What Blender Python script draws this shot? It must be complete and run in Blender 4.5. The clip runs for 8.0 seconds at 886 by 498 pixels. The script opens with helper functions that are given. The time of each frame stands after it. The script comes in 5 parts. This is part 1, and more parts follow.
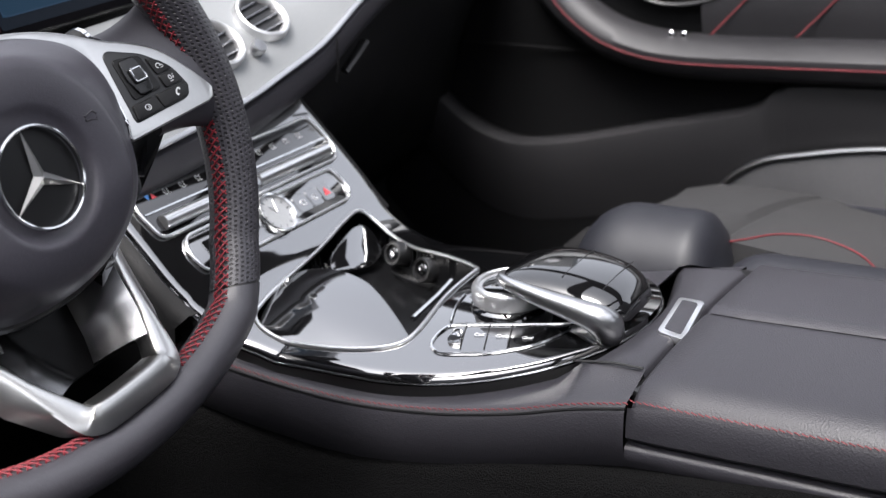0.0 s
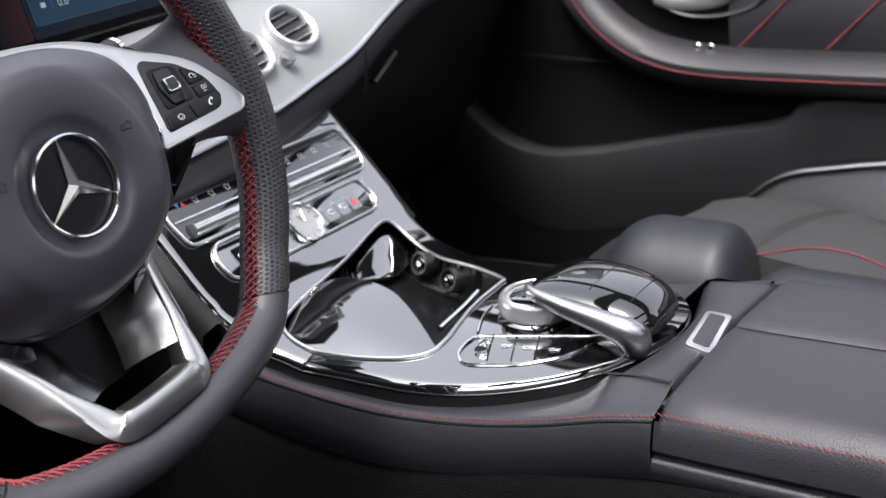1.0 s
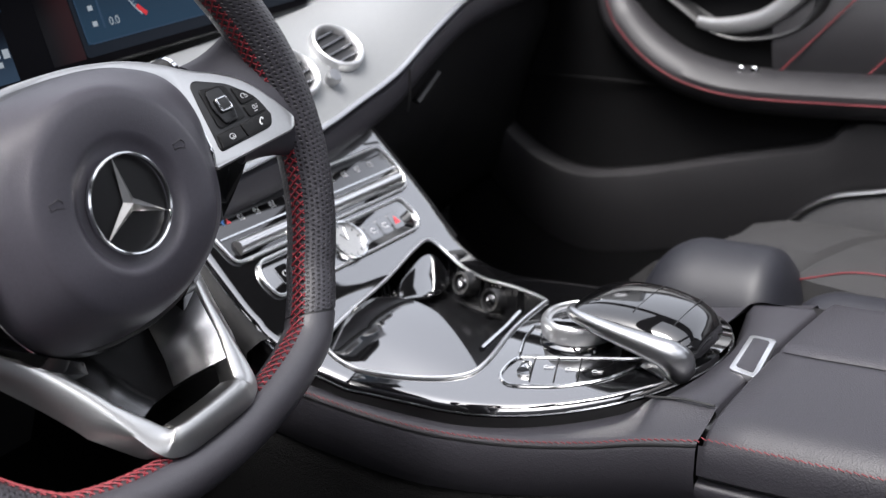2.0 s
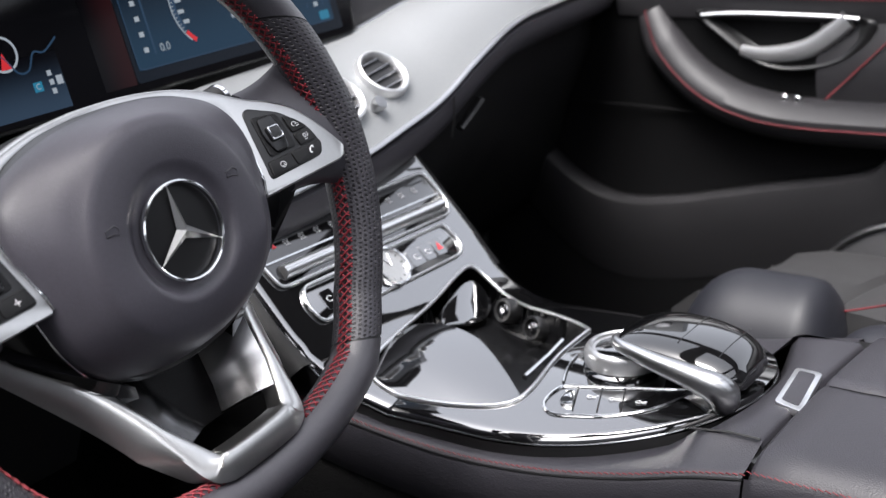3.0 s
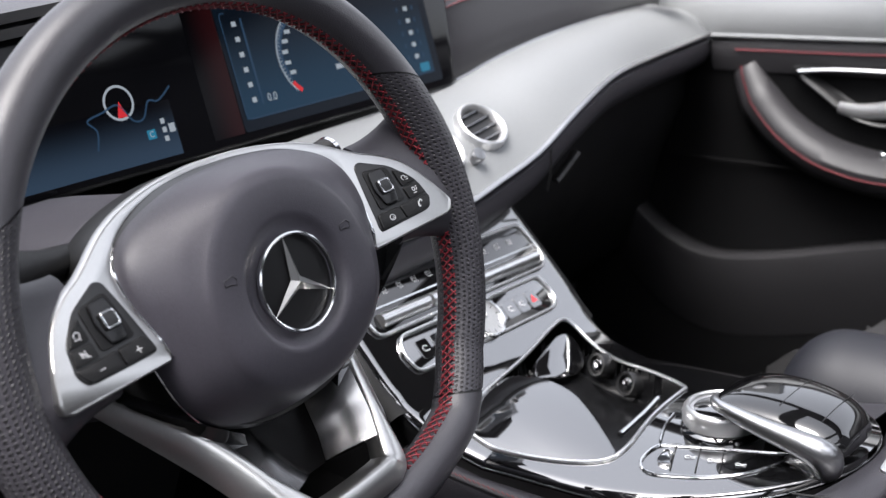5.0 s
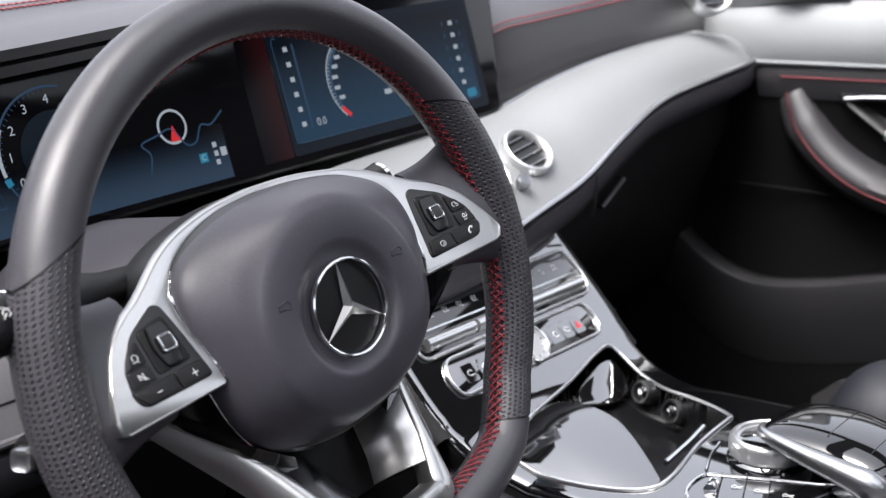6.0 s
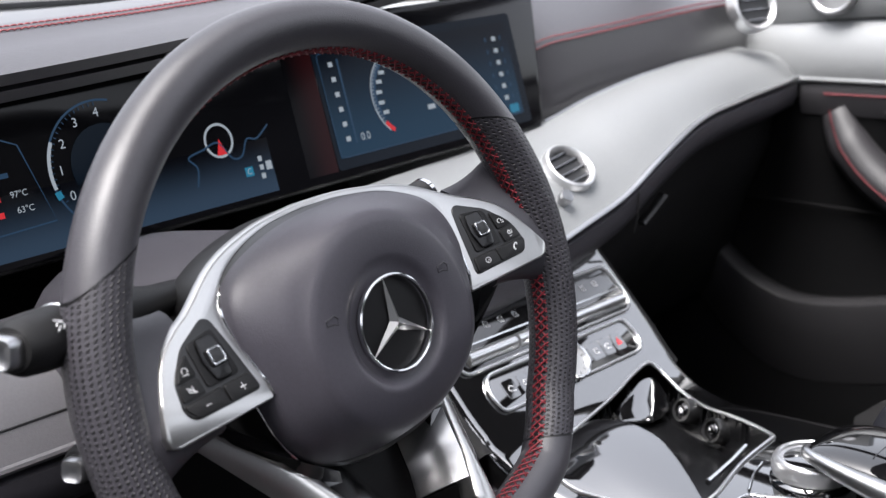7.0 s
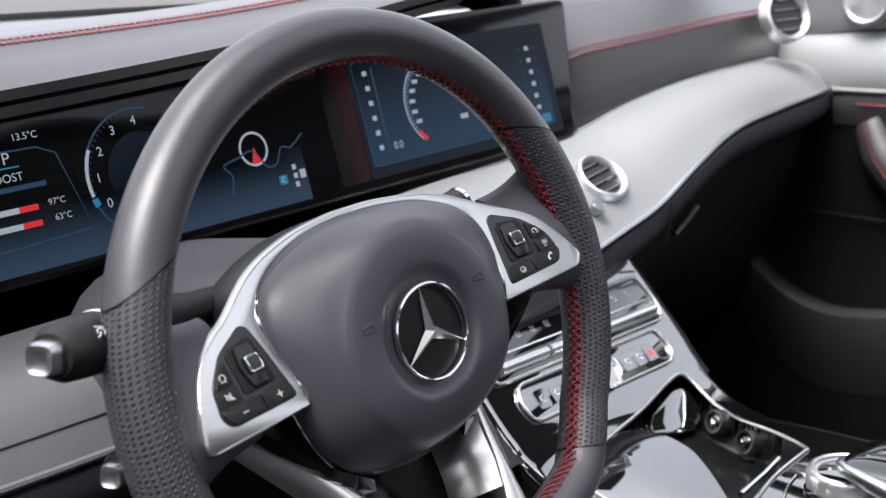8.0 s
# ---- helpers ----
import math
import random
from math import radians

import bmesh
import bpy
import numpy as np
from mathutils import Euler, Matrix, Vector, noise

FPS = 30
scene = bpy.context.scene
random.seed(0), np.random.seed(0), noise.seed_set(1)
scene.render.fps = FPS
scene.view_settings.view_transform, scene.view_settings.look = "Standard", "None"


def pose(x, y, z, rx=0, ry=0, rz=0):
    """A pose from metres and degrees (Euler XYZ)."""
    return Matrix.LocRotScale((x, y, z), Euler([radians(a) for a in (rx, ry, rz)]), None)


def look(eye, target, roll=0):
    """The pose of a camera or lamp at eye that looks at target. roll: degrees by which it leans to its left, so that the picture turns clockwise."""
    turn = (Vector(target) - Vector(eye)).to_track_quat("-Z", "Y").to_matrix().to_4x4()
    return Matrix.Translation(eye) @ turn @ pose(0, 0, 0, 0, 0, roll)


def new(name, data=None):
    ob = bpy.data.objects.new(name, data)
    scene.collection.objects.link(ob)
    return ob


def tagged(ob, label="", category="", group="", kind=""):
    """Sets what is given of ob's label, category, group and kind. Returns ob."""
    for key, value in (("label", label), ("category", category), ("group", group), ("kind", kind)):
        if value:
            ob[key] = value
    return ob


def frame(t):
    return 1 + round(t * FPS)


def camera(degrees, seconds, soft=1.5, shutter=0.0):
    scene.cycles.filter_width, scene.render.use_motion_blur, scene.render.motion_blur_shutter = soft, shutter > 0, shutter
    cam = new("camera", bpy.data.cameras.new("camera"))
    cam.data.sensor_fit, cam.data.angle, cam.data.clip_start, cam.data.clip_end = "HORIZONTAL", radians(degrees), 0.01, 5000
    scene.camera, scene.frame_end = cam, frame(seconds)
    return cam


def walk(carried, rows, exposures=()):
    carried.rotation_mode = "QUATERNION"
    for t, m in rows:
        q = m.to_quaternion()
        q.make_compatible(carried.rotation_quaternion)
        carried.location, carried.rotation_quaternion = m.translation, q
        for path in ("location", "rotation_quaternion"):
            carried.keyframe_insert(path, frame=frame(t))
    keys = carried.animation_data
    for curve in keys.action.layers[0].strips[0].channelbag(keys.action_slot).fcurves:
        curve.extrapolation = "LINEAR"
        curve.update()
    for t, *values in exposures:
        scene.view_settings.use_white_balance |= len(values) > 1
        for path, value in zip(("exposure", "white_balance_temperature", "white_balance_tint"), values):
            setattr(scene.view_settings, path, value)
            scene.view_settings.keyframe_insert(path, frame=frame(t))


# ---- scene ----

EXPOSURE = 2.1
cam = camera(40.96, 8.0, soft=1.4)
# seconds, eye, then yaw, pitch and roll in degrees
ROWS = [
    (0.0, -0.4012, -0.4872, 0.8510, -59.688, -20.609, 3.141),
    (0.5, -0.4022, -0.4863, 0.8511, -59.224, -20.454, 3.042),
    (1.0, -0.4053, -0.4839, 0.8531, -58.540, -20.099, 2.969),
    (1.5, -0.4087, -0.4814, 0.8548, -57.704, -19.687, 2.869),
    (3.0, -0.4181, -0.4729, 0.8628, -54.999, -18.045, 2.594),
    (3.5, -0.4207, -0.4702, 0.8652, -54.202, -17.513, 2.486),
    (4.0, -0.4244, -0.4658, 0.8672, -53.204, -16.936, 2.398),
    (4.5, -0.4279, -0.4622, 0.8693, -52.134, -16.359, 2.282),
    (6.0, -0.4404, -0.4550, 0.8767, -49.253, -14.695, 1.942),
    (6.5, -0.4434, -0.4535, 0.8786, -48.378, -14.315, 1.847),
    (7.0, -0.4462, -0.4508, 0.8797, -47.509, -14.034, 1.740),
    (7.5, -0.4485, -0.4483, 0.8802, -46.789, -13.802, 1.678),
    (8.0, -0.4509, -0.4470, 0.8803, -46.228, -13.571, 1.662),
]
walk(cam, [(t, pose(x, y, z, 90 + pitch, roll, yaw)) for t, x, y, z, yaw, pitch, roll in ROWS], [(0.0, EXPOSURE, 6420, 12.0), (8.0, EXPOSURE, 6420, 12.0)])
cam.data.dof.use_dof, cam.data.dof.focus_distance, cam.data.dof.aperture_fstop = True, 0.76, 10.0

# ---- world and light ----
world = bpy.data.worlds.new("sky")
scene.world = world
world.use_nodes = True
wn = world.node_tree.nodes
sky = wn.new("ShaderNodeTexSky")
sky.sky_type, sky.sun_disc = "NISHITA", False
sky.sun_elevation, sky.sun_rotation = radians(66), radians(270)
sky.dust_density, sky.air_density = 4.0, 1.0
grey = wn.new("ShaderNodeHueSaturation")
grey.inputs["Saturation"].default_value = 0.25
world.node_tree.links.new(sky.outputs[0], grey.inputs["Color"])
world.node_tree.links.new(grey.outputs[0], wn["Background"].inputs[0])
wn["Background"].inputs[1].default_value = 0.14
sun = new("sun", bpy.data.lights.new("sun", "SUN"))
sun.data.energy, sun.data.angle, sun.data.color = 1.7, radians(32), (1.0, 0.97, 0.93)
sun.matrix_basis = look((-2.1, -0.3, 5.0), (0, 0, 0.5))


# ---- materials ----
def material(name, colour, rough=0.5, metal=0.0, bump=None, vary=0.12, coat=0.0, spec=0.5, scale=60.0, ior=1.5):
    """A surface with small changes of tone at two scales and a fine relief: bump = (kind, scale, height)."""
    m = bpy.data.materials.new(name)
    m.use_nodes = True
    nt = m.node_tree
    b = nt.nodes["Principled BSDF"]
    b.inputs["Roughness"].default_value, b.inputs["Metallic"].default_value = rough, metal
    b.inputs["Coat Weight"].default_value, b.inputs["Specular IOR Level"].default_value = coat, spec
    b.inputs["IOR"].default_value = ior
    co = nt.nodes.new("ShaderNodeTexCoord")
    n1, n2 = nt.nodes.new("ShaderNodeTexNoise"), nt.nodes.new("ShaderNodeTexNoise")
    n1.inputs["Scale"].default_value, n2.inputs["Scale"].default_value = scale * 0.15, scale * 8
    n1.inputs["Detail"].default_value = n2.inputs["Detail"].default_value = 3
    add = nt.nodes.new("ShaderNodeMath")
    add.operation = "ADD"
    for k, n in enumerate((n1, n2)):
        nt.links.new(co.outputs["Object"], n.inputs["Vector"])
        nt.links.new(n.outputs["Fac"], add.inputs[k])
    ramp = nt.nodes.new("ShaderNodeMapRange")
    ramp.inputs["From Min"].default_value, ramp.inputs["From Max"].default_value = 0.6, 1.4
    ramp.inputs["To Min"].default_value, ramp.inputs["To Max"].default_value = 1 - vary, 1 + vary
    nt.links.new(add.outputs[0], ramp.inputs["Value"])
    mul = nt.nodes.new("ShaderNodeVectorMath")
    mul.operation = "SCALE"
    mul.inputs[0].default_value = colour
    nt.links.new(ramp.outputs[0], mul.inputs["Scale"])
    nt.links.new(mul.outputs[0], b.inputs["Base Color"])
    rr = nt.nodes.new("ShaderNodeMapRange")
    rr.inputs["To Min"].default_value, rr.inputs["To Max"].default_value = rough * 0.85, min(1, rough * 1.15)
    nt.links.new(n1.outputs["Fac"], rr.inputs["Value"])
    nt.links.new(rr.outputs[0], b.inputs["Roughness"])
    if bump:
        kind, sc, h = bump
        if kind == "grain":
            tx = nt.nodes.new("ShaderNodeTexVoronoi")
            tx.feature = "SMOOTH_F1"
            out = tx.outputs["Distance"]
        else:
            tx = nt.nodes.new("ShaderNodeTexNoise")
            tx.inputs["Detail"].default_value = 5
            out = tx.outputs["Fac"]
        tx.inputs["Scale"].default_value = sc
        nt.links.new(co.outputs["Object"], tx.inputs["Vector"])
        bp = nt.nodes.new("ShaderNodeBump")
        bp.inputs["Strength"].default_value, bp.inputs["Distance"].default_value = 1.0, h
        nt.links.new(out, bp.inputs["Height"])
        nt.links.new(bp.outputs[0], b.inputs["Normal"])
    return m


def dotted(name, colour, rough, nu, nv, radius, depth, proud=False, metal=0.0, dark=0.5):
    """A surface with staggered rows of small holes, laid out in the UV map."""
    m = material(name, colour, rough, metal)
    nt = m.node_tree
    b = nt.nodes["Principled BSDF"]
    uv = nt.nodes.new("ShaderNodeTexCoord")
    sep = nt.nodes.new("ShaderNodeSeparateXYZ")
    nt.links.new(uv.outputs["UV"], sep.inputs[0])

    def math_node(op, a, c=None):
        n = nt.nodes.new("ShaderNodeMath")
        n.operation = op
        for k, v in enumerate((a, c)):
            if v is None:
                continue
            if isinstance(v, (int, float)):
                n.inputs[k].default_value = v
            else:
                nt.links.new(v, n.inputs[k])
        return n.outputs[0]

    v = math_node("MULTIPLY", sep.outputs[1], nv)
    row = math_node("FLOOR", v)
    odd = math_node("MULTIPLY", math_node("MODULO", row, 2.0), 0.5)
    u = math_node("ADD", math_node("MULTIPLY", sep.outputs[0], nu), odd)
    fu = math_node("SUBTRACT", math_node("FRACT", u), 0.5)
    fv = math_node("SUBTRACT", math_node("FRACT", v), 0.5)
    d = math_node("SQRT", math_node("ADD", math_node("MULTIPLY", fu, fu), math_node("MULTIPLY", fv, fv)))
    mr = nt.nodes.new("ShaderNodeMapRange")
    mr.interpolation_type = "SMOOTHSTEP"
    mr.inputs["From Min"].default_value, mr.inputs["From Max"].default_value = radius * 0.55, radius
    nt.links.new(d, mr.inputs["Value"])
    bp = nt.nodes.new("ShaderNodeBump")
    bp.invert = proud
    bp.inputs["Distance"].default_value = depth
    nt.links.new(mr.outputs[0], bp.inputs["Height"])
    nt.links.new(bp.outputs[0], b.inputs["Normal"])
    # the holes' shade is put into the colour too, darkest at the middle
    old = b.inputs["Base Color"].links[0].from_socket
    sc = nt.nodes.new("ShaderNodeVectorMath")
    sc.operation = "SCALE"
    mr2 = nt.nodes.new("ShaderNodeMapRange")
    mr2.inputs["To Min"].default_value = dark
    nt.links.new(mr.outputs[0], mr2.inputs["Value"])
    nt.links.new(old, sc.inputs[0])
    nt.links.new(mr2.outputs[0], sc.inputs["Scale"])
    nt.links.new(sc.outputs[0], b.inputs["Base Color"])
    return m


def glow(name, colour, strength):
    m = material(name, (0.003, 0.003, 0.004), 0.12, spec=0.05)
    b = m.node_tree.nodes["Principled BSDF"]
    b.inputs["Emission Color"].default_value = (*colour, 1)
    b.inputs["Emission Strength"].default_value = strength
    return m


LEATHER = material("leather", (0.024, 0.0230, 0.0280), 0.44, bump=("grain", 950, 0.00020))
SMOOTH_LEATHER = material("smooth_leather", (0.042, 0.0400, 0.0472), 0.38, spec=0.7, bump=("grain", 1500, 0.00012))
PERFORATED = dotted("perforated_leather", (0.040, 0.0380, 0.0452), 0.42, 72, 28, 0.31, 0.0016, dark=0.16)
HUB_LEATHER = material("hub_leather", (0.054, 0.0505, 0.0625), 0.42, bump=("grain", 1700, 0.00010))
SOFT_BLACK = material("soft_black_plastic", (0.008, 0.008, 0.0085), 0.5, bump=("noise", 1200, 0.0002), spec=0.25)
SATIN_BLACK = material("satin_black_plastic", (0.008, 0.008, 0.0085), 0.36)
GLOSS = material("gloss_black", (0.004, 0.004, 0.0045), 0.03, vary=0.05, coat=1.0, ior=2.9)
TRAY_WALL = material("tray_wall", (0.004, 0.004, 0.0045), 0.26, vary=0.05, ior=1.45)
GLOSS_CAP = material("gloss_black_cap", (0.004, 0.004, 0.0045), 0.05, vary=0.05, coat=0.6, ior=1.75)
BRIGHT_TRIM = material("bright_trim", (0.80, 0.805, 0.81), 0.30, 1.0, vary=0.03)
SPOKE_SILVER = material("spoke_silver", (0.55, 0.548, 0.538), 0.32, 1.0, vary=0.04)
CHROME = material("chrome", (0.74, 0.75, 0.76), 0.15, 1.0, vary=0.03)
SATIN = material("satin_silver", (0.46, 0.465, 0.475), 0.30, 1.0, vary=0.04)
MATTE_SILVER = material("matte_silver", (0.60, 0.605, 0.615), 0.36, 0.9, vary=0.04)
BRUSHED = material("silver_trim", (0.205, 0.212, 0.217), 0.50, 0.40, bump=("noise", 2500, 0.00005), vary=0.05)
POLISHED = material("polished_metal", (0.40, 0.40, 0.405), 0.20, 1.0, vary=0.04)
MIRROR_BLACK = material("black_chrome", (0.25, 0.25, 0.26), 0.08, 1.0, vary=0.03)
RIM_RED = material("wine_red_thread", (0.19, 0.009, 0.018), 0.6, bump=("noise", 3000, 0.0002))
RED = material("red_thread", (0.15, 0.010, 0.016), 0.6, bump=("noise", 3000, 0.0002))
CARPET = material("carpet", (0.006, 0.006, 0.0062), 0.95, bump=("noise", 900, 0.004), vary=0.4, spec=0.1)
SEAT_LEATHER = material("seat_leather", (0.0062, 0.0066, 0.0105), 0.55, bump=("grain", 1000, 0.00012))
SEAT_CLOTH = material("seat_microfibre", (0.0150, 0.0148, 0.0158), 0.85, bump=("noise", 900, 0.0005))
DOOR_LEATHER = material("door_leather", (0.022, 0.0212, 0.0234), 0.5, bump=("grain", 1000, 0.00015), spec=0.4)
DOOR_BLACK = material("door_plastic", (0.0036, 0.0036, 0.0039), 0.55, bump=("noise", 800, 0.0002), spec=0.12)
POCKET = material("pocket_leather", (0.0175, 0.017, 0.0184), 0.46, bump=("grain", 1000, 0.00015), spec=0.35)
DASH_LEATHER = material("dash_leather", (0.034, 0.0325, 0.0372), 0.34, spec=0.75, bump=("grain", 1000, 0.00015))
PAD = material("pad_leather", (0.078, 0.0755, 0.082), 0.36, bump=("grain", 1400, 0.00012), spec=0.6)
GRILLE = material("speaker_grille", (0.075, 0.075, 0.079), 0.55, 0.4, bump=("grain", 900, 0.0008))
ICON = material("icon_print", (0.62, 0.63, 0.65), 0.5)
RED_ICON = material("red_print", (0.55, 0.05, 0.06), 0.4)
BLUE_ICON = material("blue_print", (0.08, 0.25, 0.6), 0.4)
EMBOSS = material("embossed_mark", (0.034, 0.032, 0.037), 0.45)
HEADLINER = material("headliner", (0.030, 0.029, 0.030), 0.9, bump=("noise", 700, 0.0006))
PAINT = material("car_paint", (0.35, 0.36, 0.37), 0.25, 0.4, coat=0.8)
GROUND = material("paving", (0.048, 0.047, 0.046), 0.85, bump=("noise", 40, 0.004), scale=2)
SCREEN = material("screen_glass", (0.004, 0.004, 0.005), 0.10, vary=0.02, spec=0.2)
UI_WHITE = glow("ui_white", (0.75, 0.85, 0.95), 0.10)
UI_BLUE = glow("ui_blue", (0.016, 0.070, 0.125), 0.14)
UI_DEEP = glow("ui_deep_blue", (0.006, 0.020, 0.040), 0.06)
UI_HAZE = glow("ui_blue_haze", (0.06, 0.14, 0.26), 0.08)
UI_RED = glow("ui_red", (0.8, 0.04, 0.05), 0.17)
UI_CYAN = glow("ui_cyan", (0.05, 0.40, 0.65), 0.10)


def glow_fade(name, low, high, strength):
    """A screen field whose light fades from its lower to its upper edge."""
    m = glow(name, low, strength)
    nt = m.node_tree
    uv = nt.nodes.new("ShaderNodeTexCoord")
    sep = nt.nodes.new("ShaderNodeSeparateXYZ")
    ramp = nt.nodes.new("ShaderNodeValToRGB")
    ramp.color_ramp.interpolation = "EASE"
    ramp.color_ramp.elements[0].color, ramp.color_ramp.elements[1].color = (*low, 1), (*high, 1)
    nt.links.new(uv.outputs["UV"], sep.inputs[0])
    nt.links.new(sep.outputs[1], ramp.inputs[0])
    nt.links.new(ramp.outputs[0], nt.nodes["Principled BSDF"].inputs["Emission Color"])
    return m


UI_FLOOR = glow_fade("ui_floor", (0.11, 0.20, 0.33), (0.001, 0.002, 0.004), 0.055)
UI_FIELD = glow_fade("ui_field", (0.028, 0.105, 0.20), (0.002, 0.008, 0.018), 0.075)
# red reflection in the glass, made as a glowing fade
UI_REFLECTION = glow_fade("ui_red_reflection", (0.0, 0.0, 0.0), (0.10, 0.008, 0.010), 0.035)

# ---- mesh helpers ----
def thing(name, at, label, category, group="", kind=""):
    ob = new(name)
    ob.location = at
    ob.empty_display_size = 0.02
    return tagged(ob, label, category, group, kind)


def part(name, bm, mat, parent=None, label="", sharp=40):
    """Links a bmesh as one mesh object under a thing or a part; coordinates are the world's."""
    me = bpy.data.meshes.new(name)
    bmesh.ops.recalc_face_normals(bm, faces=bm.faces)
    bm.to_mesh(me)
    bm.free()
    me.polygons.foreach_set("use_smooth", [True] * len(me.polygons))
    me.set_sharp_from_angle(angle=radians(sharp))
    me.materials.append(mat)
    ob = new(name, me)
    if parent is not None:
        ob.parent = parent
        if parent.type == "EMPTY":
            ob.matrix_parent_inverse = Matrix.Translation(-parent.location)
    return tagged(ob, label)


def smooth_line(pts, per=8, closed=False):
    """A Catmull-Rom curve through the points."""
    p = [np.array(q, float) for q in pts]
    n = len(p)
    out = []
    for i in range(n if closed else n - 1):
        g = [p[(i + k) % n] if closed else p[min(max(i + k, 0), n - 1)] for k in (-1, 0, 1, 2)]
        for k in range(per):
            t = k / per
            out.append(0.5 * (2 * g[1] + (g[2] - g[0]) * t + (2 * g[0] - 5 * g[1] + 4 * g[2] - g[3]) * t * t + (3 * g[1] - g[0] - 3 * g[2] + g[3]) * t ** 3))
    if not closed:
        out.append(p[-1])
    return out


def grid(rows, close_u=False, close_v=False, bm=None, uv=False):
    """Quads over rows of points."""
    bm = bm or bmesh.new()
    vs = [[bm.verts.new(tuple(p)) for p in row] for row in rows]
    lay = bm.loops.layers.uv.verify() if uv else None
    nr, nc = len(vs), len(vs[0])
    for i in range(nr if close_u else nr - 1):
        for j in range(nc if close_v else nc - 1):
            f = bm.faces.new((vs[i][j], vs[i][(j + 1) % nc], vs[(i + 1) % nr][(j + 1) % nc], vs[(i + 1) % nr][j]))
            if lay:
                for lp, (a, b) in zip(f.loops, ((i, j), (i, j + 1), (i + 1, j + 1), (i + 1, j))):
                    lp[lay].uv = (a / (nr - 1), b / (nc - 1 + close_v))
    return bm


def capped(rows, bm=None):
    """A closed tube of rings with its ends filled."""
    bm = grid(rows, close_v=True, bm=bm)
    bm.verts.ensure_lookup_table()
    n = len(rows[0])
    tot = len(rows) * n
    base = len(bm.verts) - tot
    bm.faces.new([bm.verts[base + k] for k in range(n)])
    bm.faces.new([bm.verts[base + tot - n + k] for k in range(n)])
    return bm


def tube(pts, r, sides=8, closed=False, flat=1.0, up=None, bm=None):
    """A round or flattened bar along a line: r across, r * flat along up."""
    p = [Vector(q) for q in pts]
    n = len(p)
    rows = []
    up0 = Vector(up) if up is not None else None
    for i in range(n):
        a, b = (p[i - 1] if closed or i else p[0]), (p[(i + 1) % n] if closed or i < n - 1 else p[-1])
        t = (b - a).normalized()
        ref = up0 if up0 else (Vector((0, 0, 1)) if abs(t.z) < 0.9 else Vector((1, 0, 0)))
        s = t.cross(ref).normalized()
        w = s.cross(t).normalized()
        rr = r[i] if isinstance(r, (list, tuple)) else r
        rows.append([p[i] + s * rr * math.cos(k * 2 * math.pi / sides) + w * rr * flat * math.sin(k * 2 * math.pi / sides) for k in range(sides)])
    if closed:
        return grid(rows, close_u=True, close_v=True, bm=bm)
    return capped(rows, bm=bm)


class Frame:
    """A local frame: origin and three axes."""

    def __init__(self, o, a, b):
        self.o, self.a = Vector(o), Vector(a).normalized()
        self.n = self.a.cross(Vector(b)).normalized()
        self.b = self.n.cross(self.a)

    def __call__(self, s, t, h=0.0):
        return self.o + self.a * s + self.b * t + self.n * h


def rounded(pts, radius, seg=5):
    """A polygon with rounded corners; radius: one or one per corner."""
    n = len(pts)
    out = []
    for i in range(n):
        p, a, b = (Vector((*q, 0)) for q in (pts[i], pts[i - 1], pts[(i + 1) % n]))
        r = radius[i] if isinstance(radius, (list, tuple)) else radius
        da, db = (a - p), (b - p)
        d = min(r, da.length * 0.48, db.length * 0.48)
        q0, q1 = p + da.normalized() * d, p + db.normalized() * d
        for k in range(seg + 1):
            t = k / seg
            q = q0 * (1 - t) ** 2 + p * 2 * t * (1 - t) + q1 * t * t
            out.append((q.x, q.y))
    return out


def inset(pts, d):
    """The polygon moved inwards by d."""
    area = sum(pts[i - 1][0] * pts[i][1] - pts[i][0] * pts[i - 1][1] for i in range(len(pts)))
    sg = 1 if area > 0 else -1
    out = []
    for i in range(len(pts)):
        a, b = Vector(pts[i - 1]), Vector(pts[(i + 1) % len(pts)])
        t = (b - a)
        t = t.normalized() if t.length > 1e-9 else Vector((1, 0))
        out.append((pts[i][0] - sg * t.y * d, pts[i][1] + sg * t.x * d))
    return out


def slab(fr, pts, h0, h1, bevel=0.001, bm=None, lift=None):
    """A plate with a rounded upper edge; lift(s, t) adds to the height."""
    lift = lift or (lambda s, t: 0.0)
    rings = [[fr(s, t, h + lift(s, t)) for s, t in inset(pts, d)] for d, h in ((0, h0), (0, h1 - bevel), (bevel * 0.3, h1 - bevel * 0.3), (bevel, h1))]
    return capped(rings, bm=bm)


def box(fr, s0, s1, t0, t1, h0, h1, bevel=0.001, bm=None):
    return slab(fr, rounded([(s0, t0), (s1, t0), (s1, t1), (s0, t1)], bevel * 2, 2), h0, h1, bevel, bm=bm)


def lathe(fr, prof, sides=40, bm=None, sweep=(1.0, 1.0), cap=True):
    """A turned shape about the frame's normal: prof is (radius, height)."""
    rows = [[fr(r * sweep[0] * math.cos(k * 2 * math.pi / sides), r * sweep[1] * math.sin(k * 2 * math.pi / sides), h) for k in range(sides)] for r, h in prof]
    return capped(rows, bm=bm) if cap else grid(rows, close_v=True, bm=bm)


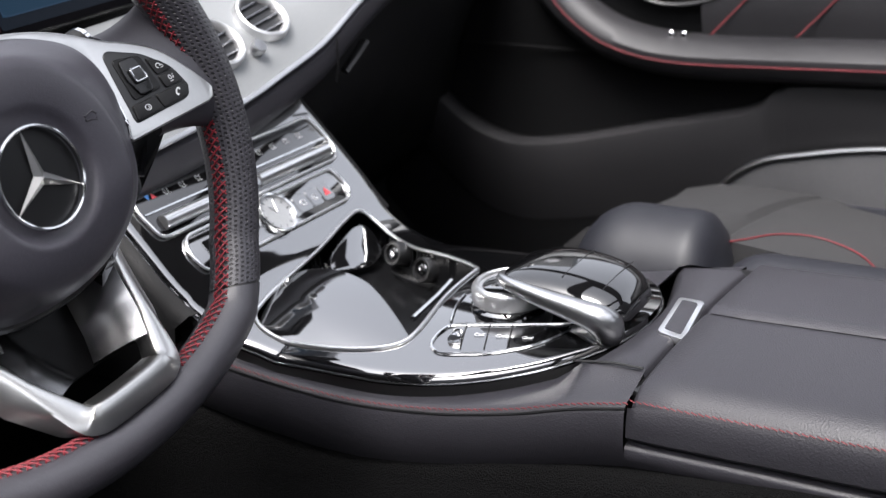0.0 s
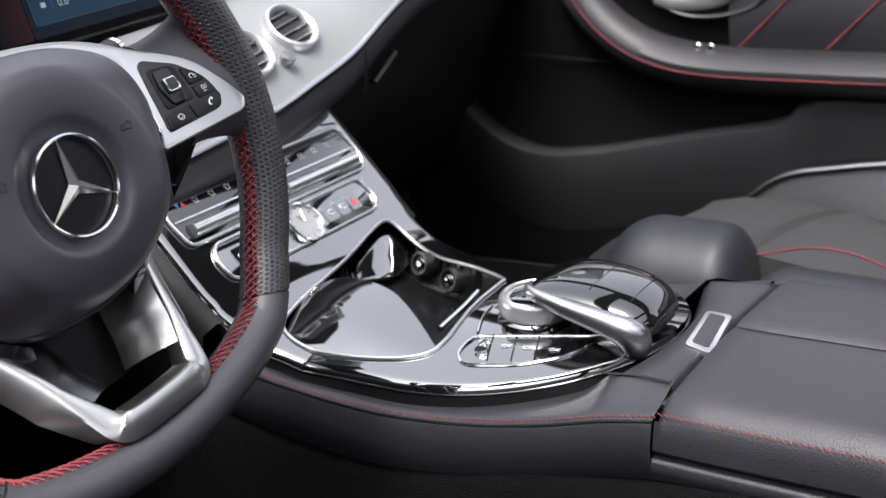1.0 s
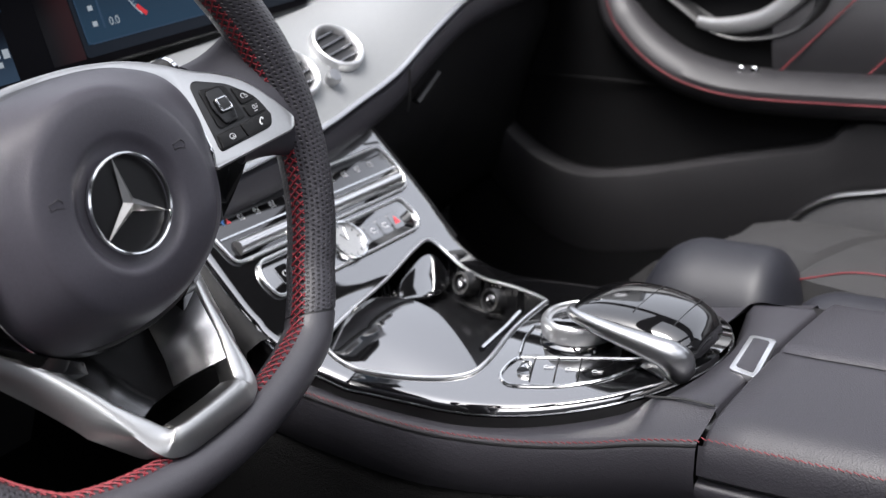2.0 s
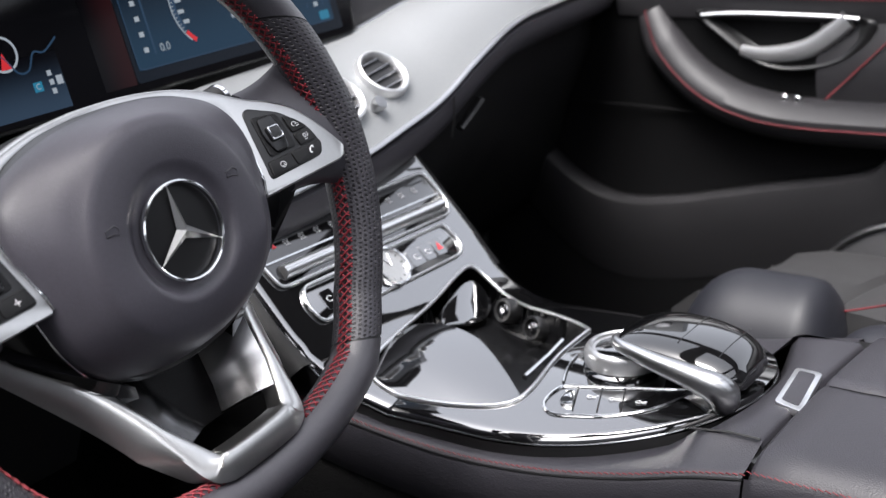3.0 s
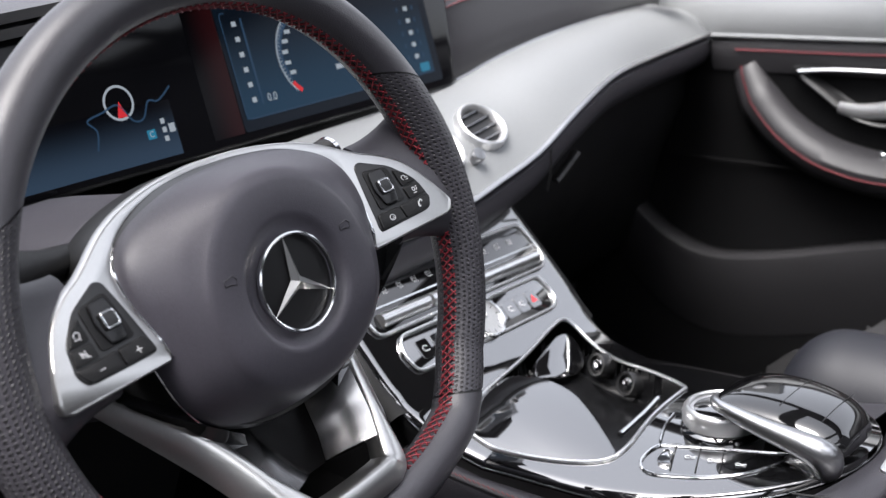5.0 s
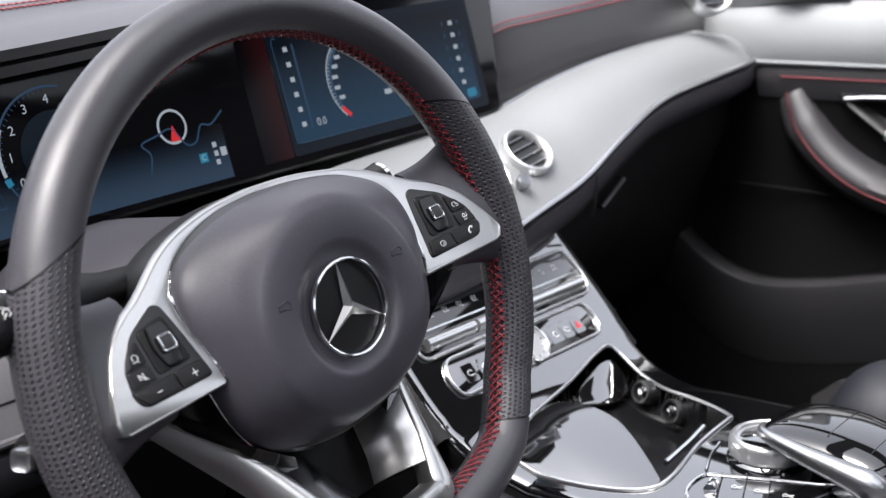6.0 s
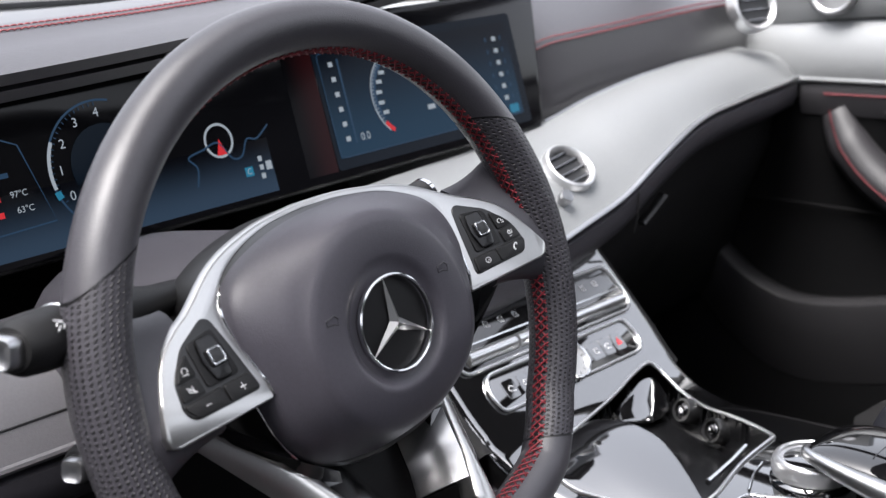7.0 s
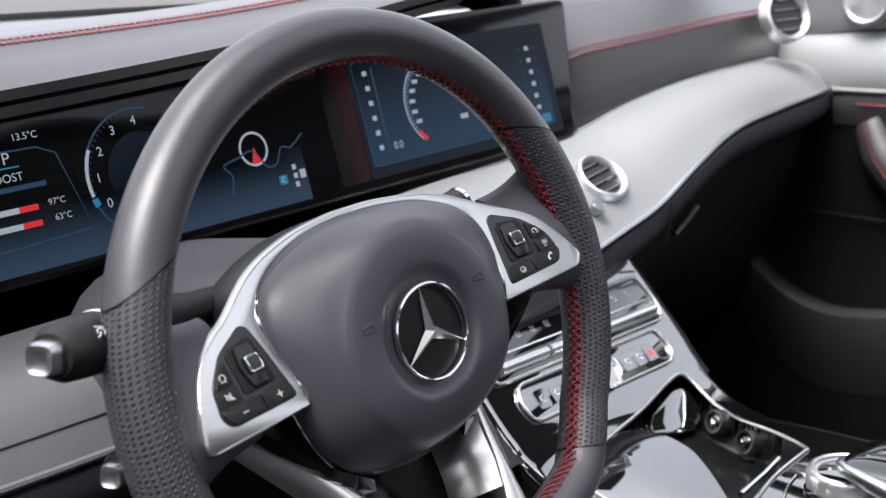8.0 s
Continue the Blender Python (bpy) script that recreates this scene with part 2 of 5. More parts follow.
def stitches(pts, normals, step, length, r, slant=0.35, bm=None, cross=False):
    """Short thread stitches along a line that lies on a surface."""
    bm = bm or bmesh.new()
    p = [Vector(q) for q in pts]
    nm = [Vector(q).normalized() for q in normals]
    acc, nxt = 0.0, 0.0
    for i in range(len(p) - 1):
        seg = p[i + 1] - p[i]
        L = seg.length
        if L < 1e-7:
            continue
        t = seg / L
        side = t.cross(nm[i]).normalized()
        while nxt <= acc + L:
            c = p[i] + t * (nxt - acc) + nm[i] * r * 0.5
            for sg in ((1, -1) if cross else (1,)):
                d = (t + side * slant * sg).normalized() * length * 0.5
                h = nm[i] * r * 0.6 * (sg if cross else 0)
                tube([c - d - nm[i] * r * 0.8, c - d * 0.5 + nm[i] * r * 0.4 + h, c + d * 0.5 + nm[i] * r * 0.4 + h, c + d - nm[i] * r * 0.8], r, 4, bm=bm)
            nxt += step
        acc += L
    return bm


def solid_loft(rows, thick, bm=None):
    """A sheet with thickness: its back lies at rows moved by thick."""
    t = Vector(thick)
    rings = [[Vector(p) for p in row] + [Vector(p) + t for p in reversed(row)] for row in rows]
    return capped(rings, bm=bm)

# ---- ground, car shell ----
XC = 0.3695  # the car's middle line
bm = bmesh.new()
grid([[(x, y, -0.28) for y in (-900, -20, -5, 0, 5, 20, 900)] for x in (-900, -20, -5, 0, 5, 20, 900)], bm=bm)
tagged(part("ground", bm, GROUND), "dark grey paving round the car", "ground", kind="structure")

# unseen walls added to keep low sky light off the interior
SHADE_WALL = material("shade_wall", (0.12, 0.12, 0.125), 0.8, bump=("noise", 60, 0.002), scale=4)
for nm, fr_, w_ in (("shade_wall_side", Frame((-2.1, -0.5, -0.28), (0, 1, 0), (0, 0, 1)), 5.0), ("shade_wall_rear", Frame((0.4, -5.0, -0.28), (-1, 0, 0), (0, 0, 1)), 4.5)):
    tagged(part(nm, box(fr_, -w_, w_, 0.0, 2.5, -0.1, 0.0, 0.01), SHADE_WALL), "unseen dark wall added to block low light", "wall", kind="structure")

# floor pan with tunnel, one carpeted sheet
rows = []
for y in (-1.3, -0.6, -0.2, 0.1, 0.35, 0.55, 0.68):
    up = max(0.0, y - 0.35) * 1.1
    rows.append([(XC + dx, y, z + up) for dx, z in ((-0.74, 0.14), (-0.5, 0.10), (-0.2, 0.11), (-0.135, 0.16), (-0.115, 0.385), (0.115, 0.385), (0.135, 0.16), (0.2, 0.11), (0.5, 0.10), (0.74, 0.14))])
tagged(part("floor", solid_loft(rows, (0, 0, -0.05)), CARPET), "black carpeted car floor with centre tunnel", "floor", kind="structure")

shell = thing("car_body", (XC, 0, -0.28), "grey car body shell with black headliner", "car body", kind="structure")
def roof_z(dx, y):
    return 1.20 - 0.10 * (dx / 0.6) ** 2 - 0.03 * ((y + 0.6) / 0.7) ** 2


for x0, x1, y0, y1 in ((-0.62, -0.44, -1.5, 0.02), (0.44, 0.62, -1.5, 0.02), (-0.44, 0.44, -1.5, -1.25), (-0.44, 0.44, -0.66, -0.58), (-0.44, 0.44, -0.06, 0.02)):
    rows = [[(XC + dx, y, roof_z(dx, y)) for dx in np.linspace(x0, x1, 9)] for y in np.linspace(y0, y1, 9)]
    part("roof_panel", solid_loft(rows, (0, 0, 0.03)), HEADLINER, shell, "black headliner round a glass roof")
for sx in (-1, 1):
    part("front_pillar", tube([(XC + sx * 0.74, 0.82, 0.80), (XC + sx * 0.70, 0.45, 0.98), (XC + sx * 0.62, 0.02, 1.12)], 0.035, 8), SOFT_BLACK, shell)
    part("centre_pillar", tube([(XC + sx * 0.76, -0.95, 0.1), (XC + sx * 0.76, -0.92, 0.75), (XC + sx * 0.63, -0.85, 1.13)], 0.05, 8), SOFT_BLACK, shell)
    part("roof_rail", tube([(XC + sx * 0.62, 0.04, 1.12), (XC + sx * 0.635, -0.5, 1.14), (XC + sx * 0.62, -1.5, 1.08)], 0.035, 8), HEADLINER, shell)
part("firewall", box(Frame((XC, 0.72, 0.4), (1, 0, 0), (0, 0, 1)), -0.78, 0.78, -0.45, 0.40, 0.0, 0.04, 0.004), SOFT_BLACK, shell)
part("rear_bulkhead", box(Frame((XC, -1.5, 0.4), (1, 0, 0), (0, 0, 1)), -0.78, 0.78, -0.45, 0.45, 0.0, 0.04, 0.004), SEAT_LEATHER, shell)
rows = [[(XC + dx, 0.86 + d, 0.80 + z) for dx in (-0.76, -0.4, 0, 0.4, 0.76)] for d, z in ((0, 0), (0.5, 0.02), (1.1, -0.10), (1.3, -0.3), (1.35, -0.8))]
part("bonnet", solid_loft(rows, (0, 0, -0.03)), PAINT, shell)

# ---- dashboard ----
dash = thing("dashboard", (XC, 0.5, 0.3), "black leather dashboard with silver trim and red stitching", "dashboard")


def along(keys, x):
    """Smooth values along x from rows of (x, value, value, ...)."""
    ks = np.array(keys, float)
    out = []
    for c in range(1, ks.shape[1]):
        i = int(np.clip(np.searchsorted(ks[:, 0], x) - 1, 0, len(ks) - 2))
        h = ks[i + 1, 0] - ks[i, 0]
        t = min(max((x - ks[i, 0]) / h, 0), 1)

        def slope(k):
            a, b = max(k - 1, 0), min(k + 1, len(ks) - 1)
            return (ks[b, c] - ks[a, c]) / (ks[b, 0] - ks[a, 0])
        m0, m1 = slope(i) * h, slope(i + 1) * h
        out.append((2 * t ** 3 - 3 * t * t + 1) * ks[i, c] + (t ** 3 - 2 * t * t + t) * m0 + (3 * t * t - 2 * t ** 3) * ks[i + 1, c] + (t ** 3 - t * t) * m1)
    return out


# x, lower edge y, z, upper edge y, z of the silver trim
TRIM = [(-0.42, 0.225, 0.572, 0.285, 0.640), (-0.15, 0.205, 0.580, 0.285, 0.648), (0.05, 0.200, 0.588, 0.285, 0.660), (0.25, 0.199, 0.598, 0.290, 0.684), (0.395, 0.198, 0.612, 0.296, 0.694),
        (0.455, 0.199, 0.624, 0.298, 0.700), (0.524, 0.201, 0.640, 0.300, 0.708), (0.595, 0.206, 0.667, 0.302, 0.722), (0.70, 0.222, 0.692, 0.305, 0.736), (0.83, 0.245, 0.698, 0.312, 0.745), (0.98, 0.262, 0.704, 0.335, 0.745), (1.06, 0.285, 0.702, 0.36, 0.735)]
XS = list(np.linspace(-0.42, 1.06, 75))


def trim_point(x, s, out=0.0):
    """A point of the trim: s from 0 (lower edge) to 1 (upper edge)."""
    y0, z0, y1, z1 = along(TRIM, x)
    bulge = 0.012 * math.sin(math.pi * s)
    n = Vector((0, -(z1 - z0), (y1 - y0))).normalized()
    return Vector((x, y0 + (y1 - y0) * s, z0 + (z1 - z0) * s)) + n * (bulge + out)


def trim_frame(x, s):
    c = trim_point(x, s)
    return Frame(c, trim_point(x + 0.01, s) - trim_point(x - 0.01, s), trim_point(x, s + 0.05) - trim_point(x, s - 0.05))


part("silver_trim", solid_loft([[trim_point(x, s) for s in np.linspace(0, 1, 13)] for x in XS if x > 0.0], (0, 0.02, -0.01)), BRUSHED, dash, "light satin aluminium trim sweep")
part("lower_pad", solid_loft([[trim_point(x, s) for s in np.linspace(0, 1, 13)] for x in XS if x < 0.02], (0, 0.02, -0.01)), PAD, dash, "grey grained pad below the display")
part("pad_seam", tube([trim_point(x, 0.22, 0.0004) for x in XS if x < 0.02], 0.0008, 5), SATIN_BLACK, dash)
part("trim_edge", tube([trim_point(x, 0.0, 0.001) for x in XS if x > 0.0], 0.0030, 8), SATIN, dash, "thin bright silver edge")
part("pad_edge", tube([trim_point(x, 0.0, 0.001) for x in XS if x < 0.02], 0.0030, 8), PAD, dash)
part("trim_top_edge", tube([trim_point(x, 1.0, 0.0) for x in XS if x > 0.5], 0.002, 6), SATIN, dash)

# leather roll under the trim, and the knee panel that falls away below it
rows = []
for x in XS:
    y0, z0, _, _ = along(TRIM, x)
    rows.append([(x, y0 + 0.010, z0 - 0.002), (x, y0 - 0.001, z0 - 0.008), (x, y0 - 0.002, z0 - 0.022), (x, y0 + 0.006, z0 - 0.036), (x, y0 + 0.022, z0 - 0.046), (x, y0 + 0.045, z0 - 0.052)])
part("leather_roll", solid_loft(rows, (0, 0.03, 0)), SMOOTH_LEATHER, dash)
for x0, x1, nm in ((-0.42, 0.10, "knee_panel"), (0.52, 1.06, "glovebox_lid")):
    rows = []
    for x in np.linspace(x0, x1, 20):
        y0, z0, _, _ = along(TRIM, x)
        rows.append([(x, y0 + 0.035, z0 - 0.046), (x, y0 + 0.040, z0 - 0.09), (x, y0 + 0.075, z0 - 0.17), (x, 0.40, 0.40), (x, 0.52, 0.30)])
    part(nm, solid_loft(rows, (0, 0.03, 0)), SOFT_BLACK, dash)
rows = [[(x, 0.27, 0.56), (x, 0.30, 0.48), (x, 0.40, 0.40)] for x in (0.10, 0.3, 0.52)]
part("centre_backing", solid_loft(rows, (0, 0.03, 0)), SOFT_BLACK, dash)
# the end of the glovebox: a joint in the roll and a small lever
c = Vector((0.540, 0.205, 0.630))
part("joint", tube([trim_point(0.54, 0.0) + Vector((0.001, -0.0045, -0.004)), c + Vector((0.001, -0.0068, -0.012)), c + Vector((0.002, -0.002, -0.032))], 0.0012, 6), SATIN_BLACK, dash)
part("glovebox_handle", tube([(0.575, 0.216, 0.600), (0.590, 0.213, 0.612), (0.612, 0.214, 0.624)], 0.006, 8, flat=0.6), SATIN_BLACK, dash, "small dark glovebox handle")

# dash top: x, face foot y z, stitch y z, crest y z
TOPK = [(-0.42, 0.270, 0.790, 0.345, 0.812, 0.45, 0.818), (-0.20, 0.272, 0.803, 0.350, 0.826, 0.45, 0.832), (0.10, 0.278, 0.828, 0.355, 0.842, 0.45, 0.846), (0.36, 0.312, 0.858, 0.37, 0.863, 0.45, 0.864), (0.47, 0.335, 0.856, 0.37, 0.860, 0.45, 0.862),
        (0.512, 0.322, 0.717, 0.330, 0.782, 0.44, 0.850), (0.56, 0.312, 0.715, 0.318, 0.784, 0.42, 0.850), (0.65, 0.312, 0.727, 0.318, 0.789, 0.42, 0.850), (0.85, 0.316, 0.741, 0.322, 0.801, 0.42, 0.848), (1.06, 0.362, 0.733, 0.36, 0.802, 0.43, 0.842)]
TXS = list(np.linspace(-0.42, 0.47, 30)) + list(np.linspace(0.512, 1.06, 30))
rows = []
for x in TXS:
    fy, fz, sy, sz, cy, cz = along(TOPK, x)
    hood = x < 0.48
    lip = [(x, fy + 0.03, fz - 0.010), (x, fy + 0.006, fz - 0.008), (x, fy, fz)] if hood else [(x, fy + 0.02, fz - 0.01), (x, fy + 0.002, fz - 0.004), (x, fy, fz)]
    rows.append(lip + [(x, fy * 0.6 + sy * 0.4, fz * 0.55 + sz * 0.45 + (0.003 if hood else 0)), (x, sy, sz), (x, sy + 0.004, sz + 0.003), (x, sy * 0.5 + cy * 0.5, sz * 0.3 + cz * 0.7), (x, cy, cz), (x, 0.62, 0.838), (x, 0.74, 0.825)])
part("dash_top", solid_loft(rows, (0, 0.01, -0.012)), DASH_LEATHER, dash, "dark leather upper dash")
for xs in (TXS[:30], TXS[30:]):
    line = [Vector((x, along(TOPK, x)[2], along(TOPK, x)[3] + 0.0008)) for x in xs]
    nrm = [Vector((0, -0.3, 1)) if xs[0] < 0 else Vector((0, -0.8, 0.5)) for _ in xs]
    part("seam_thread", stitches(line, nrm, 0.0055, 0.0046, 0.0007), RED, dash, "red double stitching", 80)
    line2 = [q + (Vector((0, 0.006, 0.0022)) if xs[0] < 0 else Vector((0, 0.004, 0.0055))) for q in line]
    part("seam_thread", stitches(line2, nrm, 0.0055, 0.0046, 0.0007), RED, dash, "red double stitching", 80)
part("windscreen_vent", box(Frame((0.2, 0.66, 0.838), (1, 0, 0), (0, 1, -0.08)), -0.5, 0.5, -0.03, 0.03, 0.0, 0.006, 0.002), SATIN_BLACK, dash)

# ---- display ----
display = thing("display_panel", (0.15, 0.33, 0.65), "wide black glass display with lit blue screens", "display")
DF = Frame((0.510, 0.2955, 0.709), (0.62, 0.007, 0.026), (0, 0.2425, 0.970))
part("housing", slab(DF, rounded([(-0.74, -0.006), (0.004, -0.006), (0.033, 0.136), (-0.74, 0.136)], 0.010), -0.022, -0.001, 0.004), SATIN_BLACK, display)
part("glass", slab(DF, rounded([(-0.735, -0.003), (0.001, -0.003), (0.030, 0.133), (-0.735, 0.133)], 0.008), -0.001, 0.0015, 0.0012), SCREEN, display, "glossy black glass")


def ui(pts, mat, h=0.0018, name="screen_graphic"):
    bm_ = bmesh.new()
    bm_.faces.new([bm_.verts.new(DF(s, t, h)) for s, t in pts])
    return part(name, bm_, mat, display)


def ui_rect(s0, t0, s1, t1, mat, h=0.0018, r=0.0):
    pts = [(s0, t0), (s1, t0), (s1, t1), (s0, t1)]
    return ui(rounded(pts, r, 3) if r else pts, mat, h)


def ui_arc(cs, ct, r0, r1, a0, a1, mat, h=0.0021, n=24):
    bm_ = bmesh.new()
    grid([[DF(cs + r * math.cos(radians(a)), ct + r * math.sin(radians(a)), h) for r in (r0, r1)] for a in np.linspace(a0, a1, n)], bm=bm_)
    return part("screen_graphic", bm_, mat, display)


def ui_line(pts, w, mat, h=0.0022):
    rows_ = []
    for i, (s, t) in enumerate(pts):
        a, b = pts[max(i - 1, 0)], pts[min(i + 1, len(pts) - 1)]
        d = Vector((b[0] - a[0], b[1] - a[1])).normalized()
        rows_.append([DF(s - d.y * w, t + d.x * w, h), DF(s + d.y * w, t - d.x * w, h)])
    return part("screen_graphic", grid(rows_), mat, display)


def lettering(name, body, fr, size, mat, parent, h=0.0, extrude=0.0):
    """Writing with the built-in font, as a mesh in a frame."""
    cu = bpy.data.curves.new(name, "FONT")
    cu.body, cu.size, cu.align_x, cu.align_y, cu.extrude = body, size, "CENTER", "CENTER", extrude
    tmp = bpy.data.objects.new(name, cu)
    me = tmp.to_mesh()
    bm_ = bmesh.new()
    bm_.from_mesh(me)
    for vert in bm_.verts:
        vert.co = fr(vert.co.x, vert.co.y, h + vert.co.z)
    bpy.data.objects.remove(tmp)
    return part(name, bm_, mat, parent)


# ---- centre console ----
console = thing("centre_console", (XC, 0.0, 0.16), "dark leather centre console with gloss black top", "centre console")
HV = Frame((XC, 0.159, 0.516), (1, 0, 0), (0, 0.692, 0.722))
PROFILE = smooth_line([(0.234, 0.594), (0.200, 0.559), (0.159, 0.516), (0.140, 0.4965), (0.122, 0.4845), (0.09, 0.4785), (0.03, 0.4805), (-0.06, 0.4835), (-0.14, 0.486), (-0.196, 0.487)], 12)


def panel_z(x, y):
    ys = [p[0] for p in PROFILE][::-1]
    zs = [p[1] for p in PROFILE][::-1]
    crown = 1.10 * min(1.0, max(0.0, (0.14 - y) / 0.08))
    return float(np.interp(y, ys, zs)) - crown * (x - XC) ** 2


def panel_half(y):
    if y > -0.02:
        return 0.133 + 0.010 * min(1, max(0, (y - 0.08) / 0.08))
    return 0.133 * math.sqrt(max(0.0, 1 - ((-y - 0.02) / 0.176) ** 2))


TRAY = smooth_line([(0.288, 0.1085), (0.37, 0.121), (0.440, 0.1345), (0.472, 0.135), (0.472, 0.112), (0.448, 0.058), (0.433, 0.018), (0.412, -0.020), (0.398, -0.026), (0.340, -0.031), (0.288, -0.037), (0.266, -0.026), (0.254, 0.015), (0.252, 0.065), (0.262, 0.098)], 6, True)


def inside(poly, x, y):
    r = False
    for i in range(len(poly)):
        (x0, y0), (x1, y1) = poly[i - 1], poly[i]
        if (y0 > y) != (y1 > y) and x < (x1 - x0) * (y - y0) / (y1 - y0) + x0:
            r = not r
    return r


TRAY_ARR = np.array([tuple(p) for p in TRAY])


def to_rim(x, y, reach):
    """The nearest point of the tray's rim, where it is within reach."""
    a_, b_ = TRAY_ARR, np.roll(TRAY_ARR, -1, 0)
    d_ = b_ - a_
    t_ = np.clip((((x, y) - a_) * d_).sum(1) / (d_ * d_).sum(1), 0, 1)
    q_ = a_ + t_[:, None] * d_
    e_ = np.hypot(q_[:, 0] - x, q_[:, 1] - y)
    k_ = int(e_.argmin())
    return tuple(q_[k_]) if e_[k_] < reach else (x, y)


ys = sorted(set([round(v, 4) for v in list(np.linspace(0.234, 0.14, 30)) + list(np.linspace(0.14, -0.12, 105)) + [-0.02 - 0.1755 * math.sin(a) for a in np.linspace(0.6, math.pi / 2, 22)]]), reverse=True)
rows = []
for y in ys:
    w = max(panel_half(y), 0.004)
    row = []
    for q in np.linspace(-1, 1, 97):
        x, y_ = to_rim(XC + w * q, y, 0.0017)
        edge = max(0.0, abs(q) - 0.968) / 0.032
        row.append((x, y_, panel_z(x, y_) - 0.0050 * edge ** 2))
    rows.append(row)
bm = grid(rows)
bmesh.ops.delete(bm, geom=[f for f in bm.faces if inside(TRAY, *f.calc_center_median()[:2])], context="FACES")
part("gloss_panel", bm, GLOSS, console, "mirror-gloss black panel", 60)

# bright line and black skirt round the gloss panel
edge = [(XC - panel_half(y), y) for y in ys] + [(XC + panel_half(y), y) for y in reversed(ys)]
edge = [p for i, p in enumerate(edge) if i == 0 or (Vector(p) - Vector(edge[i - 1])).length > 0.0005]
ring = [(x, y, panel_z(x, y) - 0.0060) for x, y in edge if x < XC or y < 0.12]
part("panel_edge", tube(ring, 0.0009, 6), CHROME, console, "thin chrome edge line")
out = [(XC + (x - XC) * 1.012, y - 0.0015 * (y < -0.15), panel_z(x, y)) for x, y in edge]
part("panel_skirt", grid([[(x, y, z - 0.0070), (x, y, z - 0.0120), (XC + (x - XC) * 0.99, y + 0.002 * (y < -0.15), z - 0.018), (XC + (x - XC) * 0.97, y + 0.004 * (y < -0.15), z - 0.030)] for x, y, z in out]), SATIN_BLACK, console)

# tray: a sunken well; added gloss plate and facet are shaped as its reflections
def well_z(x, y):
    r_ = to_rim(x, y, 0.010)
    k = 1.0 if r_ == (x, y) else min(1.0, math.dist(r_, (x, y)) / 0.010)
    return panel_z(x, y) - 0.032 * math.sin(k * math.pi / 2) ** 0.8


NX, NY = 112, 88
rows = []
for i in range(NX + 1):
    x = 0.249 + (0.477 - 0.249) * i / NX
    row = []
    for j in range(NY + 1):
        y = -0.040 + (0.139 + 0.040) * j / NY
        q = to_rim(x, y, 0.0016)
        row.append((*q, well_z(*q)))
    rows.append(row)
bm = grid(rows)
bmesh.ops.delete(bm, geom=[f for f in bm.faces if not inside(TRAY, *f.calc_center_median()[:2])], context="FACES")
tray = part("storage_tray", bm, TRAY_WALL, console, "black storage tray", 80)
# added sky-mirroring plate: near edge follows the rim, far edge the reflection's arc
GLINTF = Frame((0.25, 0.05, 0.4575), (1, 0, 0.26), (0, 1, 0.135))
glint_line = [tuple(p) for p in smooth_line([(0.268, 0.0975), (0.292, 0.1075), (0.320, 0.112), (0.342, 0.104), (0.3530, 0.079), (0.351, 0.052), (0.340, 0.029), (0.322, 0.003), (0.306, -0.0175), (0.296, -0.0300), (0.286, -0.0335), (0.270, -0.0245), (0.2585, 0.015), (0.2565, 0.063)], 6, True)]
part("tray_glint_plate", slab(GLINTF, [(x - 0.25, y - 0.05) for x, y in glint_line], -0.010, 0.0, 0.0010), GLOSS, tray, "gloss black plate shaped as the tray's bright reflection", 30)
# added facet for the bright patch, carries on the slope of the switch panel
facet_line = rounded([(0.388, 0.1150), (0.402, 0.1240), (0.450, 0.1330), (0.473, 0.131), (0.466, 0.108), (0.436, 0.1045)], 0.012, 4)
FACETF = Frame((0.43, 0.125, 0.4755), (1, 0, 0), (0, 0.692, 0.722))
part("tray_glint_facet", slab(FACETF, [(x - 0.43, (y - 0.125) / 0.692) for x, y in facet_line], -0.006, 0.0, 0.0010), GLOSS, tray, "gloss black facet shaped as the reflection at the tray's back", 30)
part("chrome_rim", tube([(x, y, panel_z(x, y) + 0.0008) for x, y in TRAY], 0.0017, 8, True), BRIGHT_TRIM, tray, "chrome rim")
part("lid_handle", tube([(0.391, -0.008, 0.474), (0.36, -0.0125, 0.473), (0.312, -0.019, 0.474)], 0.0026, 8), CHROME, tray, "slim chrome bar")


def socket(x, y, z, name, lab):
    s_ = Frame((x, y, z), (0.3, 1, 0), (0.35, 0, 1))
    s_.n = -s_.n if s_.n.x > 0 else s_.n
    o = part(name, lathe(s_, [(0.0115, -0.012), (0.0115, 0.0010), (0.0105, 0.0025), (0.0085, 0.0020), (0.0080, -0.002), (0.001, -0.003)], 28), SATIN_BLACK, tray, lab)
    part("socket_cap", lathe(s_, [(0.0060, -0.003), (0.0060, 0.0005), (0.0045, 0.0015), (0.001, 0.0015)], 24), MIRROR_BLACK, o)


socket(0.446, 0.085, 0.466, "power_socket", "round dark socket with cap")
socket(0.429, 0.044, 0.462, "power_socket", "round dark socket with cap")

# leather sides of the console, with a stitched edge
SIDE = [(0.16, 0.136, 0.452), (0.09, 0.1445, 0.449), (-0.006, 0.1445, 0.4445), (-0.08, 0.142, 0.450), (-0.144, 0.1365, 0.461), (-0.19, 0.132, 0.473), (-0.2270, 0.1300, 0.4805)]
SY = list(np.linspace(0.16, -0.2268, 44))


